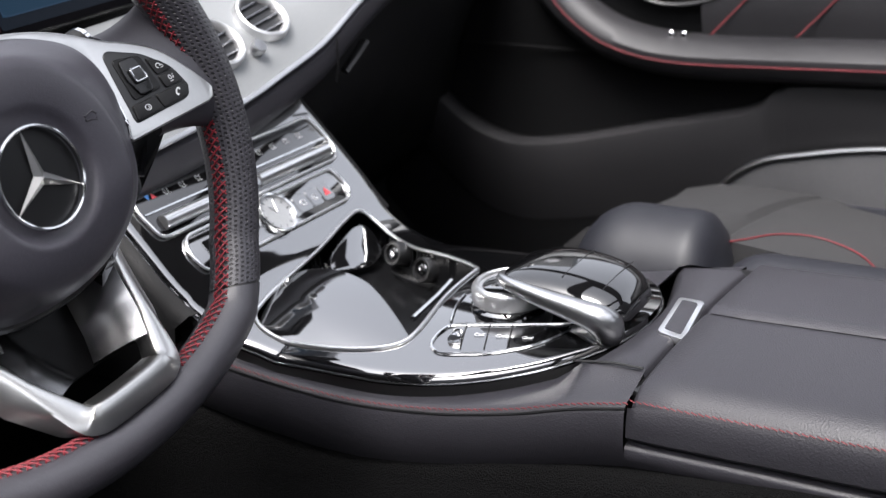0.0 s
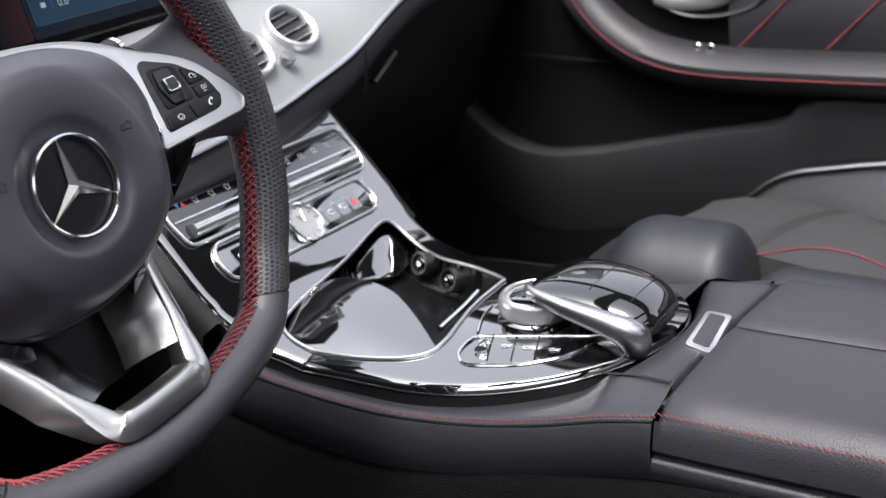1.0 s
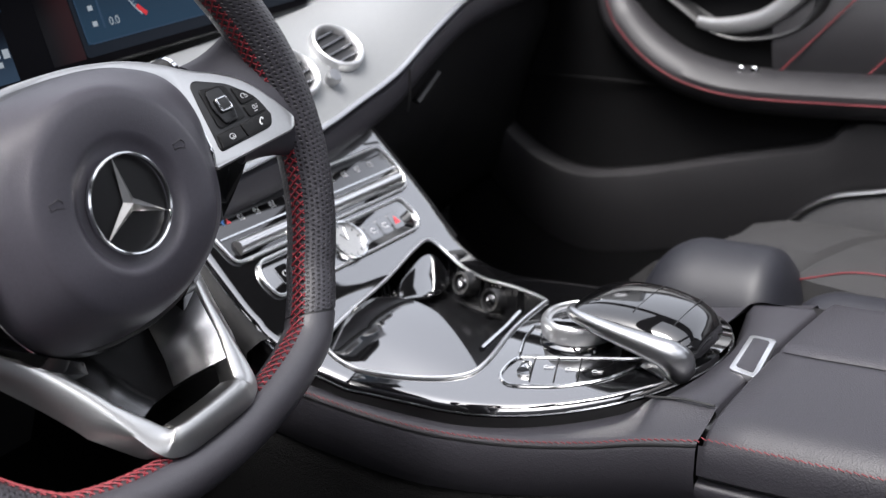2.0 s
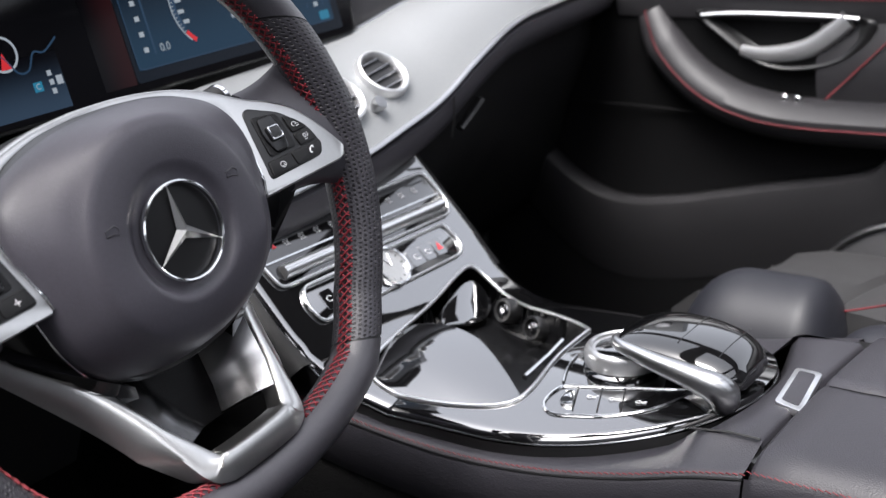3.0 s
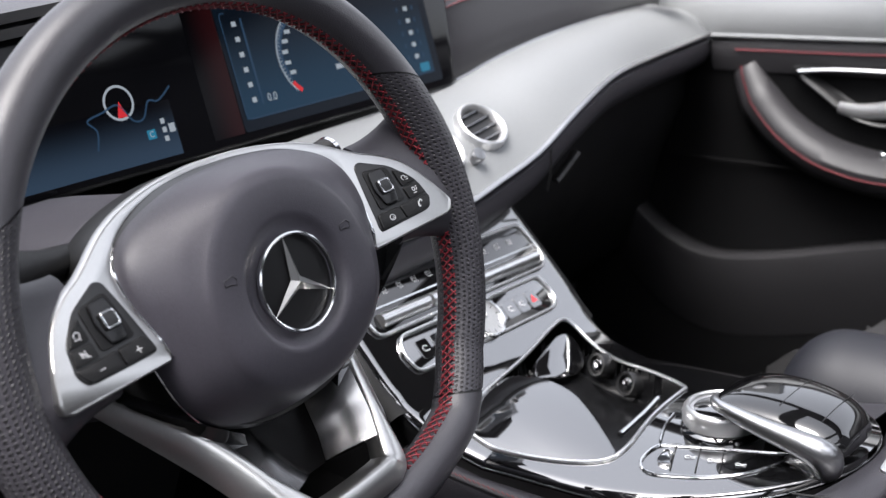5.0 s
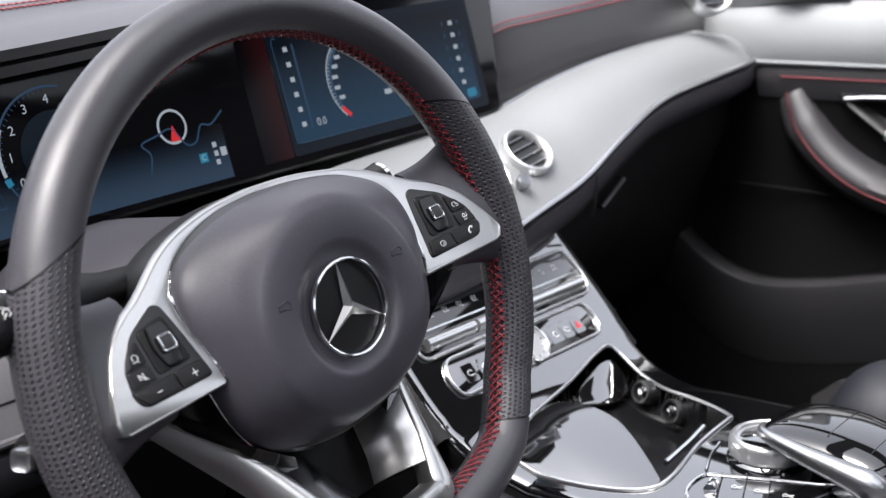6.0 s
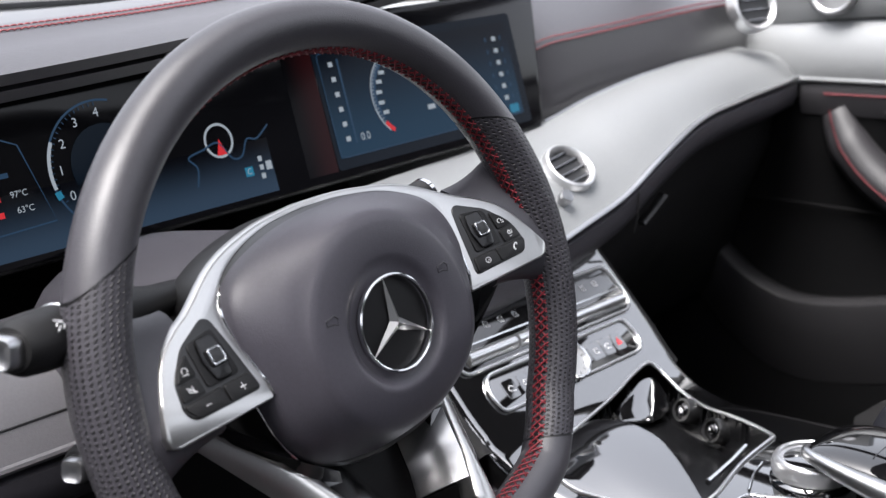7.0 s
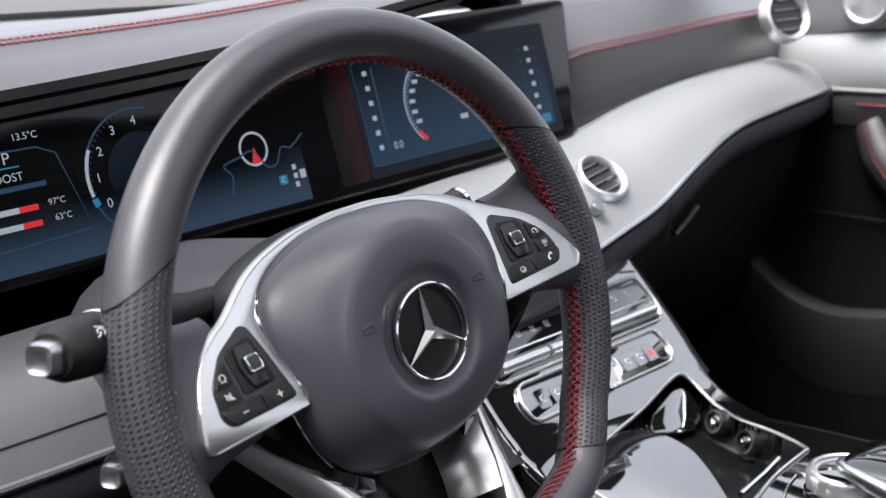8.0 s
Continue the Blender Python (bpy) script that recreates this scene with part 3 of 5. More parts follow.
def side_row(y, sg):
    d, z = along(SIDE[::-1], y)
    k = min(1.0, max(0.0, (-0.160 - y) / 0.024))
    inner = min(panel_half(max(y, -0.165)) * 0.96, d - 0.012) * (1 - k) + 0.096 * k
    zi = (panel_z(XC + inner, max(y, -0.165)) - 0.016) * (1 - k) + 0.4893 * k
    return [(XC + sg * inner, y, zi), (XC + sg * (inner * 0.6 + d * 0.4), y, max(zi * 0.5 + z * 0.5, z - 0.001)), (XC + sg * (d - 0.006), y, z + 0.0012), (XC + sg * d, y, z), (XC + sg * (d + 0.004), y, z - 0.006), (XC + sg * (d + 0.006), y, z - 0.022),
            (XC + sg * (d + 0.004), y, z - 0.040), (XC + sg * (d - 0.004), y, z - 0.052), (XC + sg * (d - 0.012), y, 0.36), (XC + sg * (d - 0.01), y, 0.15)]


for sg in (-1, 1):
    part("side_cushion", grid([side_row(y, sg) for y in SY]), LEATHER, console, "grained dark leather console side", 70)
    line = [Vector(side_row(y, sg)[3]) for y in SY]
    if sg < 0:
        part("seam_thread", stitches(line, [Vector((sg * 0.5, 0, 1))] * len(line), 0.0046, 0.0040, 0.00048), RED, console, "red stitching", 80)
        part("seam_groove", tube([q + Vector((-0.0022, 0, -0.0026)) for q in line], 0.0011, 6), SATIN_BLACK, console)

# side cheeks beside the climate panel
for sg in (-1, 1):
    rows = []
    for y in np.linspace(0.26, 0.13, 14):
        z = panel_z(XC, min(y, 0.234)) - 0.004 + max(0, y - 0.234)
        w = panel_half(min(y, 0.234))
        rows.append([(XC + sg * (w - 0.004), y, z), (XC + sg * (w + 0.006), y + 0.003, z + 0.001), (XC + sg * (w + 0.014), y + 0.012, z - 0.008), (XC + sg * (w + 0.012), y + 0.02, z - 0.05), (XC + sg * (w - 0.01), y + 0.02, 0.40), (XC + sg * (w - 0.02), y + 0.02, 0.15)])
    part("side_cheek", grid(rows), SOFT_BLACK, console, "", 70)

# carpet up the tunnel's sides, to the console's foot
for sg in (-1, 1):
    rows = []
    for y in np.linspace(0.30, -0.85, 30):
        zt = along([(-0.85, 0.452), (-0.37, 0.447), (-0.30, 0.440), (-0.184, 0.424), (-0.095, 0.410), (0.0, 0.392), (0.06, 0.396), (0.30, 0.40)], y)[0]
        rows.append([(XC + sg * 0.118, y, zt + 0.004), (XC + sg * 0.142, y, zt + 0.002), (XC + sg * 0.149, y, zt - 0.008), (XC + sg * 0.160, y, zt - 0.10), (XC + sg * 0.19, y, 0.13)])
    part("foot_carpet", grid(rows), CARPET, console, "black carpet at the console foot", 70)

# armrest: two leather lids with a step in front
arm = thing("armrest", (XC, -0.5, 0.16), "dark grained leather armrest with split lid and red stitching", "armrest")
AF = Frame((XC, -0.2, 0.48), (1, 0, 0), (0, 1, 0))


def arm_front(dx):
    """Front edge of the lid, forward on the driver's side."""
    return -0.2275 - 0.010 * max(0, (dx + 0.09) / 0.22) - 0.002 * min(1, max(0, (dx + 0.13) / 0.03))


for sg in (-1, 1):
    us = np.linspace(0.0015, 0.128, 22)
    rows = []
    for k, u_ in enumerate(us):
        dx = sg * u_
        e = max(0.0, (u_ - 0.104) / 0.024)
        top = 0.4965 - 0.35 * u_ ** 2 - 0.010 * e ** 2.2
        g_ = 0.004 * math.exp(-(u_ / 0.004) ** 2)
        y0 = arm_front(dx)
        yy = [y0, y0 - 0.002, y0 - 0.006, y0 - 0.03, y0 - 0.12, y0 - 0.25, -0.80]
        hh = [-0.012, -0.004, 0.0, 0.0, 0.002, 0.004, 0.008]
        rows.append([(XC + dx, y_, top - g_ + h_) for y_, h_ in zip(yy, hh)])
    for dd, dz in ((0.1303, -0.013), (0.1330, -0.024), (0.1336, -0.033), (0.128, -0.038)):
        y0 = arm_front(sg * 0.128)
        yy = [y0, y0 - 0.002, y0 - 0.006, y0 - 0.03, y0 - 0.12, y0 - 0.25, -0.80]
        hh = [0, 0, 0.0, 0.0, 0.002, 0.004, 0.008]
        rows.append([(XC + sg * dd, y_, 0.4907 + dz + h_) for y_, h_ in zip(yy, hh)])
    lid = part("lid", grid(rows), LEATHER, arm, "dark grained leather lid", 50)
    line = [Vector((XC + sg * 0.1290, y_, 0.4825 + 0.008 * min(1, max(0, (-0.26 - y_) / 0.5)))) for y_ in np.linspace(arm_front(sg * 0.128) - 0.003, -0.78, 60)]
    part("seam_thread", stitches(line, [Vector((sg * 0.8, 0, 0.6))] * 60, 0.0046, 0.0040, 0.00048), RED, lid, "red stitching", 80)
    # box below the lid
    rows = [[(XC + sg * 0.118, y_, 0.4525 + h_), (XC + sg * 0.1325, y_, 0.4505 + h_), (XC + sg * 0.1342, y_, 0.4480 + h_), (XC + sg * 0.1340, y_, 0.4405 + h_), (XC + sg * 0.126, y_, 0.4285 + h_), (XC + sg * 0.118, y_, 0.36), (XC + sg * 0.120, y_, 0.15)] for y_, h_ in ((-0.2268, 0.0), (-0.24, 0.0), (-0.5, 0.003), (-0.8, 0.005))]
    part("box_side", grid(rows), LEATHER, arm, "", 60)
part("box_inner", box(AF, -0.118, 0.118, -0.58, -0.024, -0.1, 0.004, 0.003), SATIN_BLACK, arm)
# leather bridge in front of the lid, with the release button
rows = []
for dx in np.linspace(-0.098, 0.098, 40):
    ya = arm_front(dx) + 0.0018
    yb = -0.2035 + 0.034 * (dx / 0.131) ** 2
    zt = 0.4925 - 0.35 * dx * dx - 0.012 * max(0, (abs(dx) - 0.104) / 0.027) ** 2
    rows.append([(XC + dx, ya, zt - 0.014), (XC + dx, ya + 0.001, zt - 0.003), (XC + dx, ya + 0.004, zt), (XC + dx, ya * 0.5 + yb * 0.5, zt - 0.0005), (XC + dx, yb, zt - 0.004), (XC + dx, yb + 0.006, zt - 0.012), (XC + dx, yb + 0.014, zt - 0.04)])
part("bridge", grid(rows), LEATHER, arm, "", 60)
part("joint", tube([(0.2715, -0.176, 0.4870), (0.2715, -0.205, 0.4912), (0.2715, -0.226, 0.4912)], 0.0010, 5), SATIN_BLACK, arm)
BT = Frame((0.353, -0.2215, 0.4928), (1, 0.12, 0.02), (-0.12, 1, 0.03))
brk = [(-0.034, -0.011), (0.034, -0.012), (0.036, 0.008), (-0.026, 0.010)]
release = part("release_button", slab(BT, rounded(brk, 0.005), -0.004, 0.0012, 0.0008), BRIGHT_TRIM, arm, "satin chrome framed release button")
part("button_face", slab(BT, rounded([(-0.027, -0.0075), (0.028, -0.0080), (0.030, 0.0045), (-0.021, 0.0060)], 0.003), 0.0, 0.0020, 0.0008), LEATHER, release)

# ---- passenger seat ----
seat = thing("passenger_seat", (0.78, -0.35, 0.10), "dark leather passenger seat cushion with red piping", "car seat")


def bolster(x0, r, top, y_end, y_back=-0.62):
    rows_ = []
    for y in [y_end - 0.055 * (1 - math.cos(q)) for q in np.linspace(0.05, math.pi / 2, 9)] + list(np.linspace(y_end - 0.06, y_back + 0.030, 8)) + [y_back + 0.030 * (1 - math.sin(q)) for q in np.linspace(0.15, 1.45, 9)]:
        q = max(0.0, (y - (y_end - 0.055)) / 0.055)
        f_ = math.sqrt(max(0.0, 1 - q * q)) * math.sqrt(max(0.06, 1 - max(0.0, (y_back + 0.030 - y) / 0.030) ** 2))
        r_ = []
        for a in np.linspace(0, 2 * math.pi, 24, endpoint=False):
            ca, sa = math.cos(a), math.sin(a)
            r_.append((x0 + r * ca * (0.5 + 0.5 * f_), y, (top - 0.075) + (0.075 if sa > 0 else 0.16) * (abs(sa) ** 0.85) * (1 if sa > 0 else -1) * (0.25 + 0.75 * f_)))
        rows_.append(r_)
    return capped(rows_)


part("bolster", bolster(0.612, 0.064, 0.481, -0.032, -0.174), SEAT_LEATHER, seat, "blue-black smooth leather side bolster")
part("bolster", bolster(0.606, 0.056, 0.450, -0.165), SEAT_LEATHER, seat, "blue-black smooth leather side bolster")
part("bolster", bolster(0.920, 0.050, 0.398, -0.050), SEAT_LEATHER, seat, "blue-black smooth leather side bolster")
rows = []
for x in np.linspace(0.640, 0.945, 21):
    q = (x - 0.640) / 0.305
    base = 0.4475 - 0.006 * q - 0.044 * q * q
    fy = -0.015 + 0.03 * (2 * q - 1) ** 2
    rows.append([(x, fy - 0.03, 0.30), (x, fy - 0.004, 0.37), (x, fy - 0.010, base - 0.030), (x, fy - 0.035, base - 0.008), (x, fy - 0.075, base + 0.002), (x, -0.125, base + 0.004), (x, -0.150 - 0.03 * q, base + 0.001), (x, -0.157 - 0.03 * q, base - 0.006), (x, -0.165 - 0.03 * q, base - 0.001), (x, -0.22, base - 0.007), (x, -0.36, base - 0.026), (x, -0.62, base - 0.05)])
part("cushion", solid_loft(rows, (0, 0, -0.2)), SEAT_CLOTH, seat, "charcoal microfibre seat cushion")
arc = [Vector((x, y, 0.4475 + 0.13 * (y + 0.165) - 0.03 * max(0, x - 0.66))) for x, y in smooth_line([(0.630, -0.165), (0.655, -0.182), (0.688, -0.203), (0.705, -0.235), (0.692, -0.275), (0.655, -0.305), (0.62, -0.33)], 8)]
part("piping", tube(arc, 0.0007, 6), RED, seat, "red piping")
part("seat_base", box(Frame((0.785, -0.35, 0.2), (1, 0, 0), (0, 1, 0)), -0.2, 0.2, -0.3, 0.26, -0.10, 0.12, 0.01), SATIN_BLACK, seat)
rows = [[(x, -0.66 - 0.22 * k, 0.40 + 0.62 * k) for k in np.linspace(0, 1, 6)] for x in np.linspace(0.55, 1.02, 8)]
part("backrest", solid_loft(rows, (0, -0.10, -0.02)), SEAT_LEATHER, seat)

# ---- passenger door ----
DX = 1.05
door = thing("passenger_door", (DX, -0.2, 0.15), "black leather passenger door with silver trim and red stitching", "car door")
# door skin: bands of height, x offset inwards
DY = list(np.linspace(0.50, -0.95, 40))
rows = [[(DX + o, y, z) for z, o in ((0.12, 0.0), (0.25, 0.0), (0.35, 0.002), (0.42, 0.012), (0.52, 0.014), (0.60, 0.012), (0.66, 0.006), (0.695, 0.0))] for y in DY]
part("door_skin", solid_loft(rows, (0.05, 0, 0)), DOOR_BLACK, door, "black moulded door panel")
rows = [[(DX - 0.002, y, 0.700), (DX - 0.006, y, 0.712), (DX - 0.004, y, 0.735), (DX + 0.006, y, 0.765), (DX + 0.02, y, 0.785)] for y in DY]
part("door_trim", solid_loft(rows, (0.04, 0, 0)), BRUSHED, door, "light satin silver upper door trim")
part("trim_edge", tube([(DX - 0.005, y, 0.702) for y in DY], 0.0030, 8), BRUSHED, door)
rows = [[(DX + 0.018, y, 0.783), (DX + 0.016, y, 0.800), (DX + 0.026, y, 0.815), (DX + 0.06, y, 0.815)] for y in DY]
part("window_sill", solid_loft(rows, (0.03, 0, -0.01)), DOOR_LEATHER, door)
# leather band with red stitch under the trim
rows = [[(DX - 0.001, y, 0.699), (DX - 0.004, y, 0.690), (DX - 0.002, y, 0.672), (DX + 0.004, y, 0.655)] for y in DY if y < 0.29]
part("leather_band", solid_loft(rows, (0.02, 0, 0)), DOOR_LEATHER, door)
line = [Vector((DX - 0.0045, y, 0.684)) for y in DY if y < 0.26]
part("seam_thread", stitches(line, [Vector((-1, 0, 0))] * len(line), 0.0055, 0.0046, 0.0009), RED, door, "red stitching", 80)
# armrest: a roll that sweeps up towards the front into a grab arm
ARM = smooth_line([(0.224, 0.664), (0.199, 0.624), (0.162, 0.587), (0.115, 0.560), (0.06, 0.546), (0.0, 0.541), (-0.10, 0.542), (-0.25, 0.545), (-0.50, 0.548), (-0.93, 0.55)], 6)
rows = []
for i, (y, z) in enumerate(ARM):
    a, b = ARM[max(i - 1, 0)], ARM[min(i + 1, len(ARM) - 1)]
    t = Vector((0, b[0] - a[0], b[1] - a[1])).normalized()
    nn = Vector((0, -t.z, t.y))
    nn = -nn if nn.z < 0 else nn
    wd = 0.022 + 0.028 * min(1, i / 24)
    o = Vector((DX, y, z))
    k = 0.6 + 0.4 * min(1, i / 6)
    rows.append([o + Vector((-wd * px * k, 0, 0)) + nn * (0.024 * k * pn) for px, pn in ((-0.4, 0.7), (0.3, 0.85), (0.75, 0.55), (1.0, 0.0), (1.0, -0.35), (0.85, -0.9), (0.4, -1.4), (-0.4, -1.7))])
part("armrest", capped(rows), DOOR_LEATHER, door, "padded leather door armrest")
part("seam_thread", stitches([r_[4] + Vector((-0.0008, 0, 0)) for r_ in rows], [Vector((-1, 0, 0))] * len(rows), 0.0052, 0.0048, 0.0008), RED, door, "red stitching", 80)
# quilted leather field above the armrest
rows = [[(DX + 0.004 - 0.010 * math.sin(math.pi * k), y, 0.556 + 0.10 * k) for k in np.linspace(0, 1, 6)] for y in np.linspace(0.0, -0.93, 20)]
part("quilted_field", solid_loft(rows, (0.02, 0, 0)), DOOR_LEATHER, door)
for k in range(6):
    y = -0.015 - 0.105 * k
    part("seam_thread", stitches([Vector((DX - 0.0068, y - 0.085 * q, 0.562 + 0.09 * q)) for q in np.linspace(0, 1, 8)], [Vector((-1, 0, 0))] * 8, 0.005, 0.0046, 0.0010), RED, door, "red quilting seam", 80)
# handle bowl and lever
bowl = smooth_line([(0.150, 0.662), (0.10, 0.664), (-0.04, 0.662), (-0.055, 0.645), (-0.03, 0.615), (0.02, 0.600), (0.07, 0.604), (0.12, 0.635)], 6, True)
bc = (0.045, 0.64)
rows = [[(DX - d, bc[0] + (y - bc[0]) * k, bc[1] + (z - bc[1]) * k) for y, z in bowl] for k, d in ((1.12, 0.002), (1.06, 0.008), (1.0, 0.007), (0.92, -0.004), (0.6, -0.016), (0.05, -0.018))]
handle = part("handle_bowl", grid(rows, close_v=True), SATIN_BLACK, door, "black recessed handle bowl", 70)
part("bowl_rim", tube([(DX - 0.008, y, z) for y, z in smooth_line([(0.152, 0.660), (0.10, 0.664), (0.0, 0.664), (-0.05, 0.662)], 6)], 0.0028, 6), SATIN, handle)
part("door_lever", tube([(DX - 0.004, y, z) for y, z in smooth_line([(0.098, 0.617), (0.07, 0.613), (0.03, 0.618), (0.0, 0.630), (-0.036, 0.660)], 6)], [0.005 + 0.004 * math.sin(k / 24 * math.pi * 0.6) for k in range(25)], 8, flat=1.4, up=(0, 0, 1)), MATTE_SILVER, handle, "chrome door lever")
for y in (0.033, 0.016):
    part("lock_button", lathe(Frame((DX - 0.020, y, 0.5625), (0, -1, 0), (0, 0, 1)), [(0.0045, -0.004), (0.0045, 0.002), (0.003, 0.0035), (0.0005, 0.0035)], 14), CHROME, door, "small chrome lock button")
# pocket: a raised lip over a dark recess
LIP = smooth_line([(0.432, 0.508), (0.379, 0.454), (0.325, 0.417), (0.262, 0.401), (0.183, 0.410), (0.10, 0.430), (0.053, 0.442), (-0.058, 0.468), (-0.085, 0.483), (-0.108, 0.500), (-0.21, 0.511), (-0.93, 0.52)], 6)
rows = [[(DX + 0.010, y, z + 0.002), (DX - 0.010, y, z + 0.002), (DX - 0.018, y, z - 0.004), (DX - 0.020, y, z - 0.014), (DX - 0.016, y, z - 0.05), (DX - 0.010, y, z - 0.085), (DX + 0.0, y, z - 0.12)] for y, z in LIP]
part("door_pocket", solid_loft(rows, (0.01, 0, 0)), POCKET, door, "long padded door pocket lip")
line = [(DX + 0.006, y, 0.526 + 0.006 * math.sin((y - 0.1) * 8)) for y in np.linspace(0.36, 0.12, 12)]
part("panel_joint", tube(line, 0.0016, 6), DOOR_BLACK, door)
# speaker grille behind the seat edge with a bright rim
GR = smooth_line([(-0.018, 0.335), (-0.045, 0.377), (-0.085, 0.407), (-0.135, 0.421), (-0.232, 0.438), (-0.40, 0.448), (-0.55, 0.43), (-0.60, 0.38), (-0.55, 0.30), (-0.30, 0.25), (-0.10, 0.26), (-0.03, 0.29)], 5, True)
gc = (-0.28, 0.35)
rows = [[(DX - 0.024 - 0.012 * (1 - k), gc[0] + (y - gc[0]) * k, gc[1] + (z - gc[1]) * k) for y, z in GR] for k in (1.0, 0.95, 0.8, 0.5, 0.2, 0.02)]
grille = part("speaker_grille", grid(rows, close_v=True, uv=True), GRILLE, door, "perforated grey metal speaker grille", 70)
part("grille_rim", tube([(DX - 0.026, y, z) for y, z in GR], 0.0038, 8, True), SATIN, grille, "bright silver rim")
# mirror triangle with tweeter
rows = [[(DX + 0.01, y, z0), (DX + 0.0, y, z0 + 0.02), (DX + 0.005, y, z1)] for y, z0, z1 in ((0.40, 0.77, 0.79), (0.34, 0.77, 0.86), (0.24, 0.78, 0.92), (0.16, 0.785, 0.93))]
tri = part("mirror_triangle", solid_loft(rows, (0.04, 0, 0)), BRUSHED, door, "light silver mirror triangle")
part("tweeter", lathe(Frame((DX + 0.002, 0.235, 0.820), (0, -1, 0), (0, 0, 1)), [(0.034, 0.0), (0.034, 0.010), (0.030, 0.014), (0.027, 0.010), (0.012, 0.013), (0.001, 0.014)], 32), MATTE_SILVER, tri, "round metal tweeter cover")

# ---- driver's side, below the view ----
# unseen seat, cushion set forward to block low light on the console side
dseat = thing("driver_seat", (-0.02, -0.6, 0.10), "dark leather driver seat", "car seat")
rows = [[(x, y, z) for y, z in ((-0.20, 0.22), (-0.19, 0.36), (-0.22, 0.42), (-0.45, 0.43), (-0.9, 0.39))] for x in np.linspace(-0.25, 0.20, 8)]
part("cushion", solid_loft(rows, (0, 0, -0.15)), SEAT_LEATHER, dseat)
rows = [[(x, -0.92 - 0.22 * k, 0.38 + 0.62 * k) for k in np.linspace(0, 1, 6)] for x in np.linspace(-0.25, 0.21, 8)]
part("backrest", solid_loft(rows, (0, -0.10, -0.02)), SEAT_LEATHER, dseat)
part("door_sill", box(Frame((XC - 0.72, -0.2, 0.10), (0, 1, 0), (0, 0, 1)), -0.8, 0.75, -0.15, 0.10, -0.06, 0.06, 0.01), SOFT_BLACK, shell)

# ---- steering wheel ----
A, B = radians(13.26), radians(6.70)
U0, V0 = Vector((1, 0, 0)), Vector((0, math.sin(A), math.cos(A)))
WF = Frame((0, 0, 0.68), U0 * math.cos(B) + V0 * math.sin(B), V0 * math.cos(B) - U0 * math.sin(B))
wheel = thing("steering_wheel", (0, 0.02, 0.68), "dark leather sports steering wheel with silver spokes and red stitching", "steering wheel")
LEAN = -0.12


def rim_w(v):
    return -0.0280 - 0.25 * min(v + 0.10, 0.0)


def rim_core(a):
    """Middle of the rim at the angle a (degrees), flattened below."""
    u, v = 0.1695 * math.cos(radians(a)), 0.1705 * math.sin(radians(a))
    v *= 1.018 if v > 0 else 1.0
    if v < -0.135:
        v = -0.135 - (-0.135 - v) * 0.55
    return Vector((u, v, rim_w(v)))


def grip(a):
    """Thickening at the hand grips."""
    a = (a + 180) % 360 - 180
    return max(math.exp(-((a - 8) / 26) ** 2), math.exp(-((abs(a) - 172) / 26) ** 2))


def rim_vertex(a, k, sides, grow=0.0):
    c = rim_core(a)
    t = (rim_core(a + 0.5) - rim_core(a - 0.5)).normalized()
    o = Vector((t.y, -t.x, 0)).normalized()
    n = o.cross(t).normalized()
    if n.z < 0:
        n = -n
    r = 0.0152 + 0.0018 * grip(a) + grow
    q = 0.0165 + 0.0012 * grip(a) + grow
    # starts on the inner side
    return WF(*(c - o * r * math.cos(2 * math.pi * k / sides) + n * q * math.sin(2 * math.pi * k / sides)))


def rim_piece(name, a0, a1, mat, label, s0, s1, grow=0.0, sides=28):
    """A stretch of rim; s0, s1: degrees by which its slanting ends reach further on the inner side."""
    n = max(3, int(abs(a1 - a0) / 1.6))
    rows_ = [[rim_vertex(a0 + (a1 - a0) * t + (s0 + (s1 - s0) * t) * (0.5 + 0.5 * math.cos(2 * math.pi * k / sides)), k, sides, grow) for k in range(sides + 1)] for t in np.linspace(0, 1, n)]
    bm_ = grid(rows_, uv=True)
    bmesh.ops.remove_doubles(bm_, verts=bm_.verts, dist=1e-6)
    return part(name, bm_, mat, wheel, label, 80)


rim_piece("rim_top", 23.3, 156.7, SMOOTH_LEATHER, "smooth dark leather rim", 12, -12)
rim_piece("rim_grip", -44.0, 22.8, PERFORATED, "perforated dark leather grip", -5, 12)
rim_piece("rim_grip", 157.2, 224.0, PERFORATED, "perforated dark leather grip", -12, 5)
rim_piece("rim_bottom", 224.5, 315.5, SMOOTH_LEATHER, "smooth dark leather rim", 5, -5)
for a, sl in ((23.05, 12), (156.95, -12), (224.25, 5), (315.75, -5)):
    rim_piece("rim_joint", a - 0.35, a + 0.35, SATIN_BLACK, "", sl, sl, -0.0007)


def rim_line(a0, a1, turn, step=0.7):
    """A line on the rim; turn: degrees from the inner side towards the driver."""
    pts, nrm = [], []
    for a in np.arange(a0, a1, step):
        c = rim_core(a)
        t = (rim_core(a + 0.5) - rim_core(a - 0.5)).normalized()
        o = Vector((t.y, -t.x, 0)).normalized()
        n = o.cross(t).normalized()
        if n.z < 0:
            n = -n
        far = min(1.0, max(0.0, (a - 70) / 50)) * min(1.0, max(0.0, (215 - a) / 15))
        ang = radians(turn - 26 * far)
        d = -o * math.cos(ang) + n * math.sin(ang)
        r = 0.0154 + 0.0018 * grip(a)
        p = WF(*(c + d * r))
        pts.append(p)
        nrm.append(p - WF(*c))
    return pts, nrm


